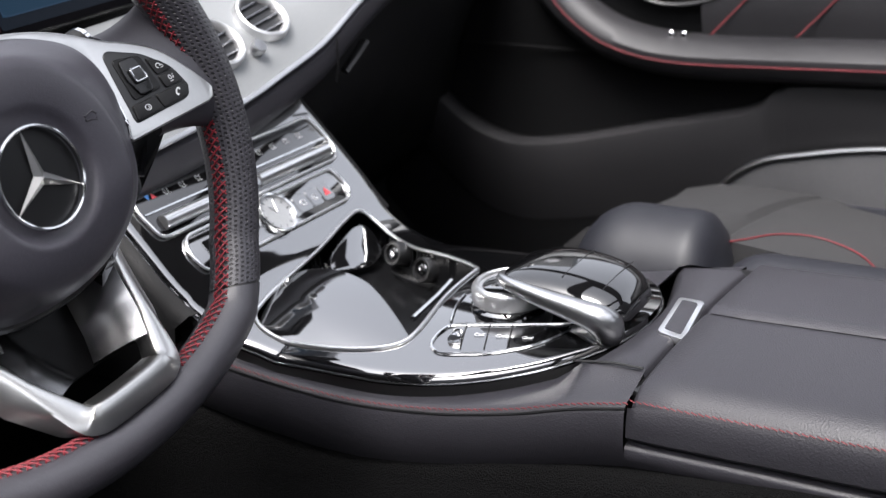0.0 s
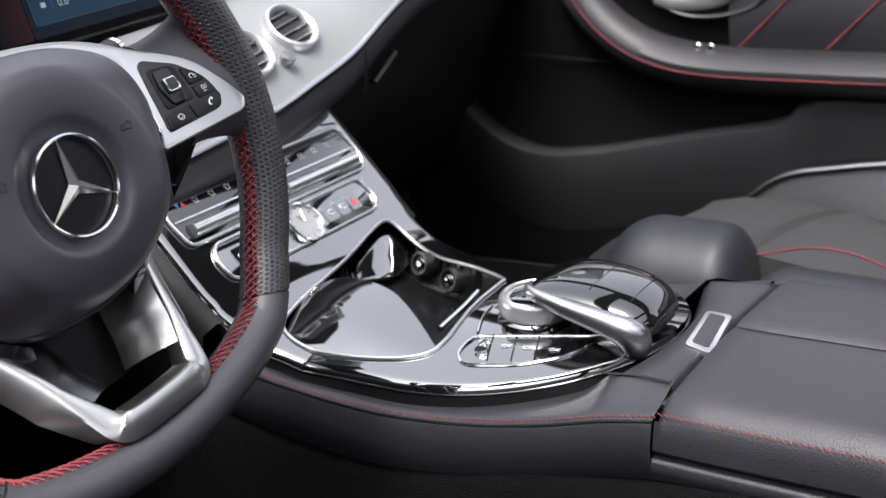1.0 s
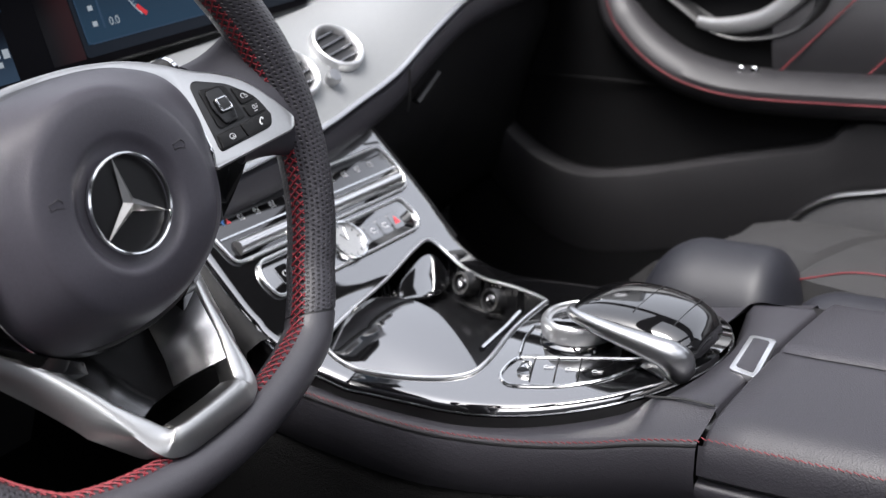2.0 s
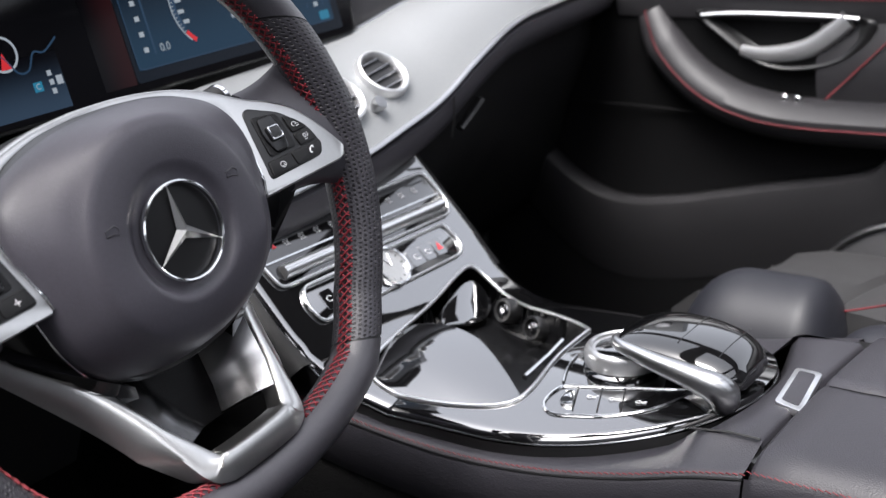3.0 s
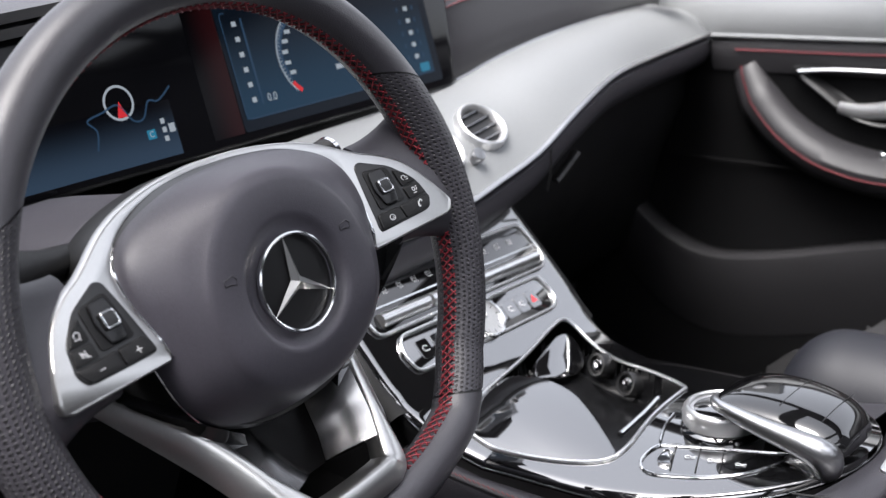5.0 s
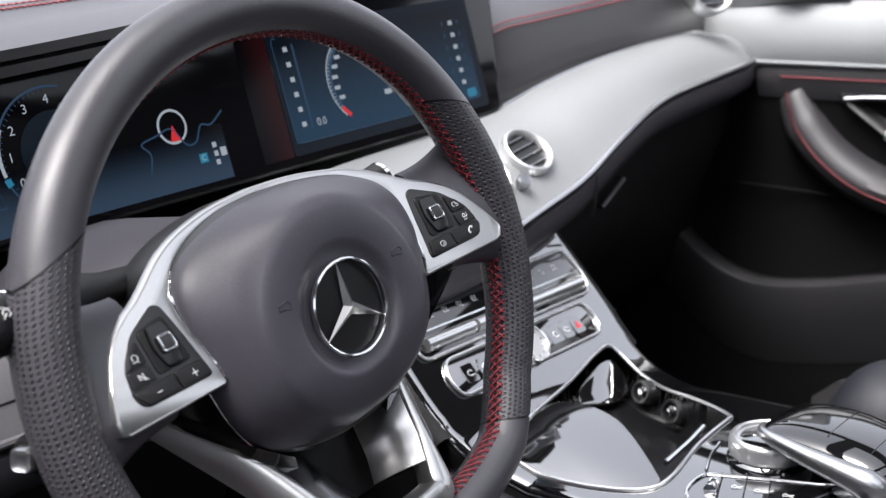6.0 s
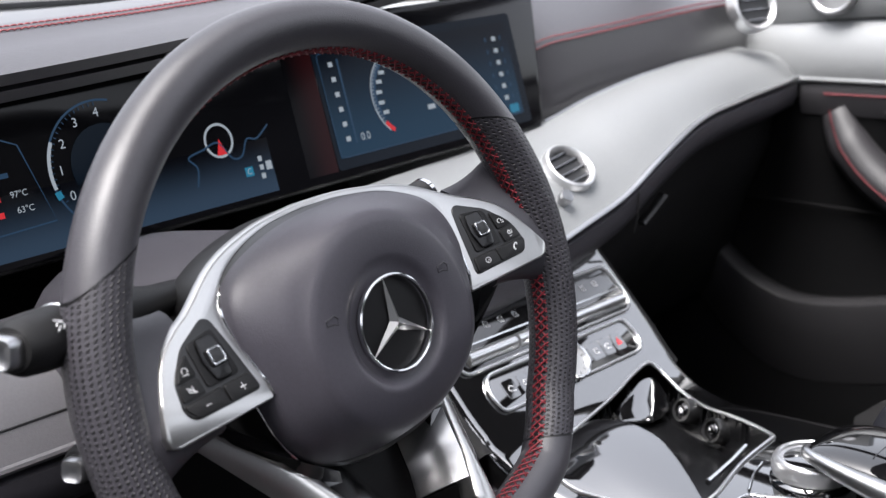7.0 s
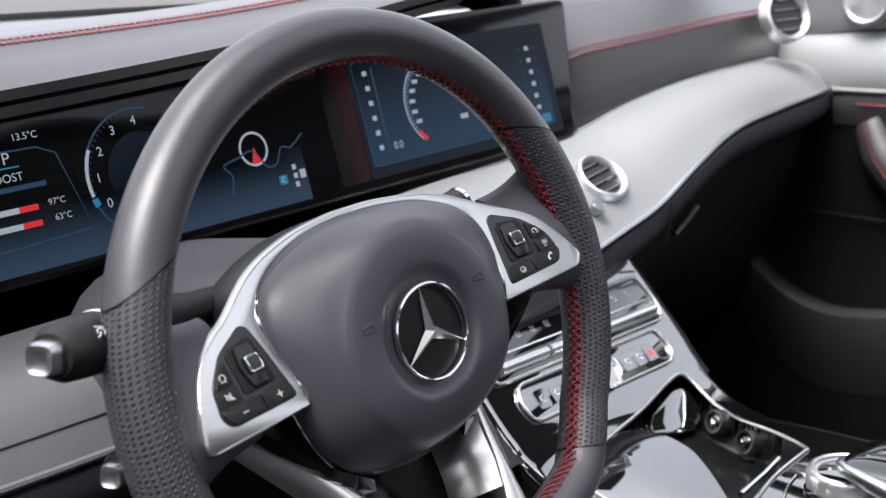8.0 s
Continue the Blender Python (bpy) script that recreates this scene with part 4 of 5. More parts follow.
for a0, a1 in ((20, 160), (-82, -6), (186, 262), (6, 20), (160, 174)):
    p, n = rim_line(a0, a1, 11)
    part("rim_stitching", stitches(p, n, 0.0056, 0.0124, 0.00062, 1.1, cross=True), RIM_RED, wheel, "red cross stitching", 80)
    part("rim_seam", tube(p, 0.0006, 4), SATIN_BLACK, wheel)

# leather webs between rim and silver spokes
for sg in (-1, 1):
    rows = []
    for k in np.linspace(0, 1, 8):
        u = 0.112 + 0.050 * k
        hh = 0.034 + 0.014 * k ** 2
        rows.append([WF(sg * u, 0.017 + hh * math.cos(a), -0.0285 + 0.003 * k + 0.012 * math.sin(a) - (0.40 - 0.15 * k) * max(0, 0.017 + hh * math.cos(a))) for a in np.linspace(0, 2 * math.pi, 16, endpoint=False)])
    part("spoke_web", capped(rows), PERFORATED, wheel, "dark leather spoke")

# hub cover: rings out from the emblem
HUB = [(0.0, 0.0730), (0.032, 0.0712), (0.060, 0.0640), (0.0800, 0.0525), (0.0890, 0.036), (0.0890, 0.012), (0.084, -0.016), (0.074, -0.042), (0.056, -0.062), (0.030, -0.0735), (0.0, -0.0765)]
hub_line = smooth_line(HUB + [(-x, y) for x, y in HUB[-2:0:-1]], 6, True)
RINGS = [(0.001, -0.0050), (0.0270, -0.0050), (0.0310, -0.0048), (0.0335, -0.0036), (0.0355, -0.0014), (0.0372, -0.0002), (0.0400, 0.0004), (0.0500, 0.0005), (0.0570, 0.0002), (0.0600, -0.0005), (0.0622, -0.0020), (0.0640, -0.0036)]
OUTER = [(0.16, -0.0055), (0.35, -0.0092), (0.55, -0.0132), (0.75, -0.0174), (0.88, -0.0206), (0.95, -0.0236), (0.985, -0.0280), (1.0, -0.0340)]


def barrel(v):
    """The cover falls back towards its lower edge."""
    return -7.0 * min(0.0, v + 0.018) ** 2


rows = []
for r, h in RINGS:
    rows.append([])
    for p in hub_line:
        d = Vector(p).normalized()
        rr = min(r, Vector(p).length * 0.93)
        rows[-1].append(WF(d.x * rr, d.y * rr, h + (0.35 * LEAN * d.y * rr + barrel(d.y * rr)) * (r > 0.034)))
for k, h in OUTER:
    rows.append([])
    for p in hub_line:
        L = Vector(p).length
        d = Vector(p) / L
        r0 = min(0.0640, L * 0.93)
        rr = r0 + (L - r0) * k
        rows[-1].append(WF(d.x * rr, d.y * rr, h + 0.35 * LEAN * d.y * rr + barrel(d.y * rr) - 0.17 * k * max(0.0, d.y * rr - 0.02)))
hub = part("hub_cover", grid(rows, close_v=True), HUB_LEATHER, wheel, "dark grained airbag cover", 80)
part("hub_back", slab(WF, [(x * 1.0, y * 1.0) for x, y in hub_line], -0.085, -0.030, 0.008), SATIN_BLACK, wheel)
part("emblem_disc", lathe(WF, [(0.0268, -0.008), (0.0268, -0.0042), (0.001, -0.0036)], 48), SATIN_BLACK, wheel, "flat black badge disc")
ringp = [WF(0.0272 * math.cos(a), 0.0272 * math.sin(a), -0.0015) for a in np.linspace(0, 2 * math.pi, 64, endpoint=False)]
part("emblem_ring", tube(ringp, 0.0012, 8, True, flat=1.5, up=WF.n), CHROME, wheel, "chrome badge ring")
for k in range(3):
    bm = bmesh.new()
    a = radians(90 + 120 * k)
    d, e = Vector((math.cos(a), math.sin(a))), Vector((-math.sin(a), math.cos(a)))
    tip, ct = WF(*(d * 0.0268), -0.0022), WF(0, 0, 0.0006)
    d2 = Vector((math.cos(a + radians(60)), math.sin(a + radians(60)))) * 0.0042
    d3 = Vector((math.cos(a - radians(60)), math.sin(a - radians(60)))) * 0.0042
    l_, r_ = WF(*d2, -0.0026), WF(*d3, -0.0026)
    vs = [bm.verts.new(q) for q in (tip, ct, l_, r_)]
    bm.faces.new((vs[0], vs[1], vs[2]))
    bm.faces.new((vs[0], vs[3], vs[1]))
    bm.faces.new((vs[0], vs[2], vs[3]))
    part("emblem_blade", bm, SPOKE_SILVER, wheel, "chrome badge blade", 20)


# embossed horn marks and a row of embossed bars
def mark(cu, cv, h, pts, size, parent=hub):
    f_ = Frame(WF(cu, cv, h), WF.a, WF.b)
    part("embossed_mark", tube([f_(x * size, y * size, 0) for x, y in pts], 0.0006, 5), EMBOSS, parent)


for sg in (-1, 1):
    mark(sg * 0.0450, 0.017, -0.0004, [(-1, -0.4), (-1, 0.4), (0.6, 0.7), (1.2, 0.2), (1.0, -0.8), (0.0, -0.4), (-1, -0.4)], 0.0038)
lettering("embossed_word", "AIRBAG", Frame(WF(0.022, -0.0545, -0.0105), WF.a * 0.97 + WF.b * 0.25, WF.b), 0.0070, EMBOSS, hub, 0.0, 0.0004)


# silver trim: one piece that frames both switch panels and arcs over the hub
lower_edge = [(0.0830, -0.0105), (0.1470, -0.0095), (0.1520, -0.0075)]
outer_edge = [tuple(p) for p in smooth_line([(0.1535, -0.0020), (0.1460, 0.0150), (0.1350, 0.0310), (0.1200, 0.0410), (0.1085, 0.0462), (0.0990, 0.0515), (0.0900, 0.0570), (0.0770, 0.0637), (0.0585, 0.0698), (0.0310, 0.0747), (0.0, 0.0762)], 5)]
inner_edge = [tuple(p) for p in smooth_line([(0.0, 0.0720), (0.0310, 0.0703), (0.0585, 0.0635), (0.0785, 0.0525), (0.0868, 0.0425), (0.0885, 0.0330), (0.0878, 0.0220), (0.0850, 0.0060), (0.0815, -0.0080)], 5)]
half = lower_edge + outer_edge
trim_line = half + [(-x, y) for x, y in half[-2::-1]] + [(-x, y) for x, y in inner_edge[::-1]] + inner_edge[1:]
part("spoke_trim", slab(WF, trim_line, -0.0215, -0.0149, 0.0013, lift=lambda s, t: -0.38 * max(0, t) + 0.10 * (abs(s) - 0.11)), SPOKE_SILVER, wheel, "satin silver spoke trim arching over the airbag cover")

bead = [(x, y) for x, y in inner_edge[::-1]] + [(-x, y) for x, y in inner_edge[1:]]
part("trim_bead", tube([WF(x, y, -0.0150 - 0.38 * max(0, y) + 0.10 * (abs(x) - 0.11)) for x, y in bead], 0.0009, 6), CHROME, wheel, "thin chrome bead inside the spoke trim")


# spoke switches
def spoke(sg):
    def m(pts):
        q = [(sg * x, y) for x, y in pts]
        return q if sg > 0 else q[::-1]
    lift = lambda s, t: -0.38 * max(0, t) + 0.10 * (abs(s) - 0.11)
    pad = rounded(m([(0.0885, -0.0020), (0.1330, -0.0010), (0.1380, 0.0060), (0.1350, 0.0200), (0.1220, 0.0330), (0.1020, 0.0420), (0.0970, 0.0400), (0.0935, 0.0250)]), 0.004, 4)
    panel = part("switch_panel", slab(WF, pad, -0.020, -0.0142, 0.0008, lift=lift), SATIN_BLACK, wheel, "black spoke switch panel")
    keys = [[(0.0900, -0.0005), (0.1105, 0.0000), (0.1105, 0.0085), (0.0925, 0.0085)], [(0.1115, 0.0000), (0.1325, 0.0005), (0.1365, 0.0060), (0.1362, 0.0085), (0.1115, 0.0085)],
            [(0.1215, 0.0095), (0.1360, 0.0095), (0.1345, 0.0175), (0.1215, 0.0175)], [(0.1215, 0.0185), (0.1340, 0.0185), (0.1290, 0.0255), (0.1215, 0.0300)]]
    for k_ in keys:
        part("switch_key", slab(WF, rounded(m(k_), 0.0015, 3), -0.016, -0.0128, 0.0006, lift=lift), SOFT_BLACK, panel)
    part("toggle_plate", slab(WF, rounded(m([(0.0965, 0.0105), (0.1190, 0.0105), (0.1190, 0.0330), (0.0995, 0.0360)]), 0.003, 3), -0.016, -0.0132, 0.0006, lift=lift), SOFT_BLACK, panel)
    tf = Frame(WF(sg * 0.1075, 0.0225, -0.0132 + lift(0.1075, 0.0225)), WF.a + WF.n * 0.1 * sg, WF.b - WF.n * 0.38)
    part("toggle_well", slab(tf, rounded([(-0.0052, -0.0122), (0.0052, -0.0122), (0.0082, 0.0), (0.0060, 0.0122), (-0.0060, 0.0122), (-0.0082, 0.0)], 0.003, 4), -0.001, 0.0016, 0.0014), TRAY_WALL, panel, "gloss black toggle well")
    part("toggle", slab(tf, rounded([(-0.0050, -0.0050), (0.0050, -0.0050), (0.0050, 0.0050), (-0.0050, 0.0050)], 0.0018, 4), 0.0, 0.0036, 0.0012), SATIN_BLACK, panel, "square black touch button")
    part("toggle_ring", tube([tf(s_, t_, 0.0036) for s_, t_ in rounded([(-0.0040, -0.0040), (0.0040, -0.0040), (0.0040, 0.0040), (-0.0040, 0.0040)], 0.0014, 4)], 0.0007, 6, True), CHROME, panel, "thin chrome ring")
    part("toggle_face", slab(tf, rounded([(-0.0038, -0.0038), (0.0038, -0.0038), (0.0038, 0.0038), (-0.0038, 0.0038)], 0.0013, 4), 0.003, 0.0038, 0.0003), SATIN_BLACK, panel)
    return panel, lift


def icon(fr, strokes, mat, parent, r=0.00024):
    bm_ = bmesh.new()
    for st in strokes:
        tube([fr(*q) for q in st], r, 4, bm=bm_)
    return part("icon", bm_, mat, parent)


def loop(cx_, cy_, rx, ry, a0=0, a1=360, n=14):
    return [(cx_ + rx * math.cos(radians(a)), cy_ + ry * math.sin(radians(a))) for a in np.linspace(a0, a1, n)]


for sg in (-1, 1):
    panel, lift = spoke(sg)
    def key_frame(u_, v_):
        return Frame(WF(sg * u_, v_, -0.0126 + lift(u_, v_)), WF.a + WF.n * 0.1 * sg, WF.b - WF.n * 0.38)
    if sg < 0:
        icon(key_frame(0.1, 0.004), [[(-0.002, 0), (0.002, 0)], [(0, -0.002), (0, 0.002)]], ICON, panel)
        icon(key_frame(0.124, 0.004), [[(-0.0016, 0), (0.0016, 0)]], ICON, panel)
        icon(key_frame(0.1285, 0.0135), [[(-0.002, -0.0008), (-0.002, 0.0008), (-0.0005, 0.0008), (0.001, 0.002), (0.001, -0.002), (-0.0005, -0.0008), (-0.002, -0.0008)], [(-0.0024, 0.002), (0.0024, -0.002)]], ICON, panel)
        icon(key_frame(0.1270, 0.0225), [loop(0, 0.0006, 0.0018, 0.0016, -60, 220), [(-0.0024, -0.0014), (0.0010, -0.0014), (0.0010, -0.0024)]], ICON, panel)
    else:
        icon(key_frame(0.1010, 0.0042), [loop(0, 0, 0.0021, 0.0018), [(-0.001, -0.0008), (0.001, -0.0008), (0.0004, 0.0006)]], ICON, panel)
        icon(key_frame(0.1265, 0.0048), [[(-0.0017, -0.0020), (-0.0020, -0.0010), (-0.0010, 0.0010), (0.0010, 0.0022), (0.0020, 0.0016)], [(-0.0017, -0.0020), (-0.0008, -0.0014)], [(0.0020, 0.0016), (0.0014, 0.0008)]], ICON, panel, 0.0005)
        icon(key_frame(0.1285, 0.0135), [loop(-0.0008, 0.0008, 0.0010, 0.0013), [(-0.0020, -0.0018), (0.0004, -0.0018)], [(0.0010, -0.0005), (0.0020, 0.0010)], [(0.0014, 0.0018), (0.0022, 0.0020)]], ICON, panel)
        icon(key_frame(0.1262, 0.0225), [loop(-0.0006, 0.0004, 0.0017, 0.0015, 0, 250), [(0.0002, -0.0012), (0.0024, -0.0012), (0.0024, 0.0002), (0.0002, 0.0002)]], ICON, panel)

# lower spoke: one band from the hub down one side, along the rim and up again
half = [(0.0900, -0.024, -0.080), (0.0760, -0.048, -0.062), (0.0625, -0.072, -0.044), (0.0520, -0.096, -0.027), (0.0455, -0.117, -0.014), (0.0410, -0.1300, -0.0065), (0.0340, -0.1365, -0.0035), (0.0200, -0.1390, -0.0015)]
path = [Vector(tuple(p)) for p in smooth_line([(-x, y, h) for x, y, h in half] + half[::-1], 6)]
front, walls = [], []
for i, q in enumerate(path):
    t = (path[min(i + 1, len(path) - 1)] - path[max(i - 1, 0)]).normalized()
    into = Vector((-t.y, t.x, 0)).normalized()
    back = t.cross(into).normalized()
    back = -back if back.z > 0 else back
    low = min(1.0, max(0.0, (-0.100 - q.y) / 0.030))
    w_ = 0.0078 + 0.0085 * low
    deep = 0.012 + 0.004 * low
    ends = min(1.0, i / 10, (len(path) - 1 - i) / 10)
    w_, deep = w_ * (0.45 + 0.55 * ends), deep * (0.5 + 0.5 * ends)
    put = lambda a_, d_: WF(*(q + into * a_ + back * d_))
    front.append([put(-0.0125 * (1 - low), deep), put(-0.0065 * (1 - low), deep * 0.45), put(-0.0006, 0.0012), put(0.0012, 0.0006), put(w_ * 0.5, -0.0004), put(w_ - 0.0012, 0.0004), put(w_, 0.0016), put(w_ + 0.0004, 0.005), put(w_, deep)])
    if low < 0.5:
        walls.append([put(w_ - 0.0002, 0.0022), put(w_ + 0.008, 0.0075), put(w_ + 0.018, 0.0150), put(w_ + 0.026, 0.0250), put(w_ + 0.024, 0.0280), put(w_ - 0.0015, 0.010)])
part("lower_spoke", capped(front), SPOKE_SILVER, wheel, "satin silver lower spoke band")
for a_ in (walls[:len(walls) // 2], walls[len(walls) // 2:]):
    part("spoke_wall", capped(a_), POLISHED, wheel, "polished inner wall of the lower spoke")
# glossy black bridges from the switch panels to the lower spoke
for sg in (-1, 1):
    rows = []
    for k in np.linspace(0, 1, 9):
        a_ = Vector((0.1200 - 0.080 * k, -0.0120 - 0.062 * k ** 0.9, -0.026 - 0.014 * k))
        b_ = Vector((0.0960 - 0.062 * k, -0.0260 - 0.070 * k, -0.062 + 0.006 * k))
        rows.append([WF(sg * p_.x, p_.y, p_.z) for p_ in (a_, a_ * 0.6 + b_ * 0.4 + Vector((0, -0.004, 0.002)), b_, b_ + Vector((0, 0.006, -0.004)), a_ + Vector((0, 0.008, -0.006)))])
    part("spoke_bridge", capped(rows), GLOSS_CAP, wheel, "gloss black piece under the switch panel")
    part("bridge_edge", tube([WF(sg * x, y, h) for x, y, h in smooth_line([(0.0870, -0.0120, -0.030), (0.0800, -0.0330, -0.032), (0.0720, -0.0480, -0.034), (0.0640, -0.0570, -0.038)], 6)], 0.0006, 6), CHROME, wheel, "thin chrome line along the airbag cover")
part("lower_infill", slab(WF, rounded([(-0.036, -0.124), (0.036, -0.124), (0.060, -0.03), (-0.060, -0.03)], 0.006), -0.094, -0.070, 0.003, lift=lambda s, t: 0.25 * (-t - 0.05)), SOFT_BLACK, wheel, "black infill of the lower spoke")

# ---- steering column, stalks ----
column = thing("steering_column", (0, 0.2, 0.62), "black moulded steering column shroud", "steering column")
rows = []
for k in np.linspace(0, 1, 8):
    w_ = -0.062 - 0.20 * k
    rx, ry = 0.066 + 0.020 * k, 0.058 + 0.016 * k
    rows.append([WF(rx * abs(math.cos(a)) ** 0.7 * (1 if math.cos(a) > 0 else -1), -0.004 + ry * abs(math.sin(a)) ** 0.7 * (1 if math.sin(a) > 0 else -1), w_) for a in np.linspace(0, 2 * math.pi, 28, endpoint=False)])
part("shroud", capped(rows), SMOOTH_LEATHER, column)


def stalk(name, tip, root, r, label, group="column stalks"):
    tip, root = Vector(tip), Vector(root)
    ax = (tip - root).normalized()
    L = (tip - root).length
    sd0 = ax.cross(Vector((0, 0, 1))).normalized()
    f_ = Frame(root, sd0, ax.cross(sd0))
    st = thing(name, root, label, "stalk", group)
    part("arm", lathe(f_, [(r * 0.60, 0), (r * 0.70, L * 0.25), (r * 0.92, L * 0.36), (r * 1.02, L * 0.50), (r * 1.03, L * 0.715), (r * 0.98, L * 0.720)], 28, sweep=(1, 0.9)), SOFT_BLACK, st)
    part("twist_ring", lathe(f_, [(r * 1.0, L * 0.718), (r * 1.06, L * 0.722), (r * 1.06, L * 0.730), (r * 0.99, L * 0.734)], 28, sweep=(1, 0.9)), CHROME, st, "thin chrome ring")
    part("head", lathe(f_, [(r * 0.98, L * 0.733), (r * 1.03, L * 0.745), (r * 1.02, L * 0.83), (r * 0.95, L * 0.905), (r * 0.74, L * 0.945)], 28, sweep=(1, 0.9)), SOFT_BLACK, st)
    sq = lambda q: rounded([(-q, -q), (q, -q), (q, q), (-q, q)], q * 0.7, 5)
    rings = [[f_(s, t * 0.95, h) for s, t in sq(q)] for q, h in ((r * 0.46, L * 0.93), (r * 0.51, L * 0.945), (r * 0.51, L * 0.980), (r * 0.44, L * 0.995), (r * 0.36, L * 0.990), (r * 0.15, L * 0.982))]
    part("end_button", capped(rings), SATIN, st, "satin silver end button")
    # printed symbols as short strokes
    for (cs, ch) in ((0.15, 0.835), (-0.55, 0.775), (0.2, 0.695), (-0.3, 0.695), (0.7, 0.695)):
        c_ = root + ax * L * ch
        nrm = Vector((-0.25, -0.85, 0.35)).normalized()
        nrm = (nrm - ax * nrm.dot(ax)).normalized()
        sd = ax.cross(nrm)
        o = c_ + (nrm * math.cos(cs) + sd * math.sin(cs)) * r * 1.06
        fi = Frame(o, ax, sd * math.cos(cs) - nrm * math.sin(cs))
        big = ch > 0.75
        z_ = 0.0038 if big else 0.0016
        icon(fi, [loop(0, 0, z_ * 0.7, z_ * 0.5, 0, 250, 8), [(-z_ * 0.8, z_ * 0.5), (z_ * 0.8, z_ * 0.9)], [(0, 0), (z_ * 0.9, -z_ * 0.6)]] if big else [[(-0.0004, -z_), (-0.0004, z_)]], ICON, st, 0.0003)
    return st


stalk("wiper_stalk", (-0.2160, 0.036, 0.7125), (-0.065, 0.105, 0.695), 0.0162, "black twist stalk with silver end button")
stalk("column_stalk", (-0.1870, 0.036, 0.6460), (-0.070, 0.090, 0.630), 0.0125, "short black stalk with silver end button")
gear = thing("gear_stalk", (0.07, 0.10, 0.70), "black gear selector stalk with silver tip", "stalk", "column stalks")
part("arm", tube([(0.050, 0.115, 0.690), (0.090, 0.112, 0.706), (0.136, 0.108, 0.720)], [0.008, 0.010, 0.011], 12, flat=0.75), SOFT_BLACK, gear)
part("tip", tube([(0.136, 0.108, 0.720), (0.139, 0.1078, 0.7208)], 0.0112, 12, flat=0.75), CHROME, gear)

# ---- vents ----
def vent(fr, r, label, slats=4):
    v_ = thing("air_vent", fr.o, label, "air vent", "round air vents")
    part("ring", lathe(fr, [(r, -0.01), (r, 0.004), (r * 0.97, 0.0068), (r * 0.90, 0.0078), (r * 0.82, 0.0060), (r * 0.75, 0.0020), (r * 0.74, 0.0)], 48, cap=False), MATTE_SILVER, v_, "satin silver vent ring")
    # flat black disc for the deep opening's shade; no hole is cut
    part("throat", lathe(fr, [(r * 0.75, 0.0012), (r * 0.4, 0.0013), (r * 0.01, 0.0013)], 32, cap=False), SATIN_BLACK, v_)
    for k in range(slats):
        t = (k - (slats - 1) / 2) * r * 1.50 / slats
        half = math.sqrt(max(0, (r * 0.75) ** 2 - t * t))
        part("slat", box(Frame(fr(0, t, 0.0028), fr.a, fr.b * 0.22 + fr.n), -half, half, -0.0015, 0.0022, -0.0006, 0.0006, 0.0003), MIRROR_BLACK, v_, "thin dark metal slat")
    return v_


for x in (0.265, 0.335, 0.405, 0.475):
    vent(trim_frame(x, 0.44), 0.0275, "round satin silver vent with dark throat in silver trim")
vent(Frame((0.938, 0.292, 0.803), (1, -0.35, 0.05), (0, 0.35, 1)), 0.034, "round chrome vent at the dash end")
for x in (0.4405, 0.300):
    kf = trim_frame(x, 0.25)
    kn = thing("vent_knob", kf.o, "small turned silver vent knob", "knob", "vent knobs")
    part("knob", lathe(kf, [(0.0060, -0.002), (0.0060, 0.004), (0.0072, 0.005), (0.0072, 0.010), (0.0064, 0.0115), (0.001, 0.012)], 24), SATIN, kn)

# ---- climate panels and clock ----
def strip(x0, x1, s0, s1, name, cut=0.014):
    pts = rounded([(x0 + cut * 0.3, s0), (x1 - cut * 0.6, s0), (x1, s0 + (s1 - s0) * 0.35), (x1 - cut * 0.3, s1), (x0 + cut * 0.6, s1), (x0, s0 + (s1 - s0) * 0.6)], 0.008, 4)
    t_ = thing(name, HV(0, s0, 0), "chrome framed gloss black switch strip", "switch panel", "console switch strips")
    part("face", slab(HV, pts, -0.004, 0.0016, 0.0006), GLOSS_CAP if name == "climate_strip" else GLOSS, t_, "gloss black face")
    part("frame", tube([HV(s, t, 0.0022) for s, t in pts], 0.0015, 8, True), BRIGHT_TRIM, t_, "chrome frame")
    return t_


upper = strip(-0.1240, 0.1320, 0.0250, 0.0760, "climate_strip")
lower = strip(-0.1080, 0.1085, -0.0165, 0.0185, "switch_strip")
part("divider", tube([HV(-0.120, 0.0490, 0.0024), HV(0.127, 0.0490, 0.0024)], 0.0011, 6), CHROME, upper)
for s0, s1 in ((-0.110, -0.048), (-0.044, -0.008), (0.012, 0.120)):
    rows = [[HV(s, 0.0370 + 0.0066 * math.cos(a), 0.0016 + 0.0085 * max(0, math.sin(a))) for a in np.linspace(0, math.pi, 11)] for s in (s0, s0 + 0.001, s1 - 0.001, s1)]
    part("rocker_bar", capped(rows), BRIGHT_TRIM, upper, "ribbed chrome rocker bar")
part("rocker_stop", box(HV, -0.006, 0.010, 0.030, 0.044, 0.001, 0.009, 0.002), SATIN, upper)
fi = Frame(HV(-0.1020, 0.0625, 0.0020), HV.a, HV.b)
for mat, sg in ((BLUE_ICON, -1), (RED_ICON, 1)):
    bm = bmesh.new()
    bm.faces.new([bm.verts.new(fi(sg * 0.003 + q[0], q[1] * sg, 0.0002)) for q in ((-0.0028, -0.0025), (0.0028, -0.0025), (0, 0.0028))])
    part("temperature_mark", bm, mat, upper)
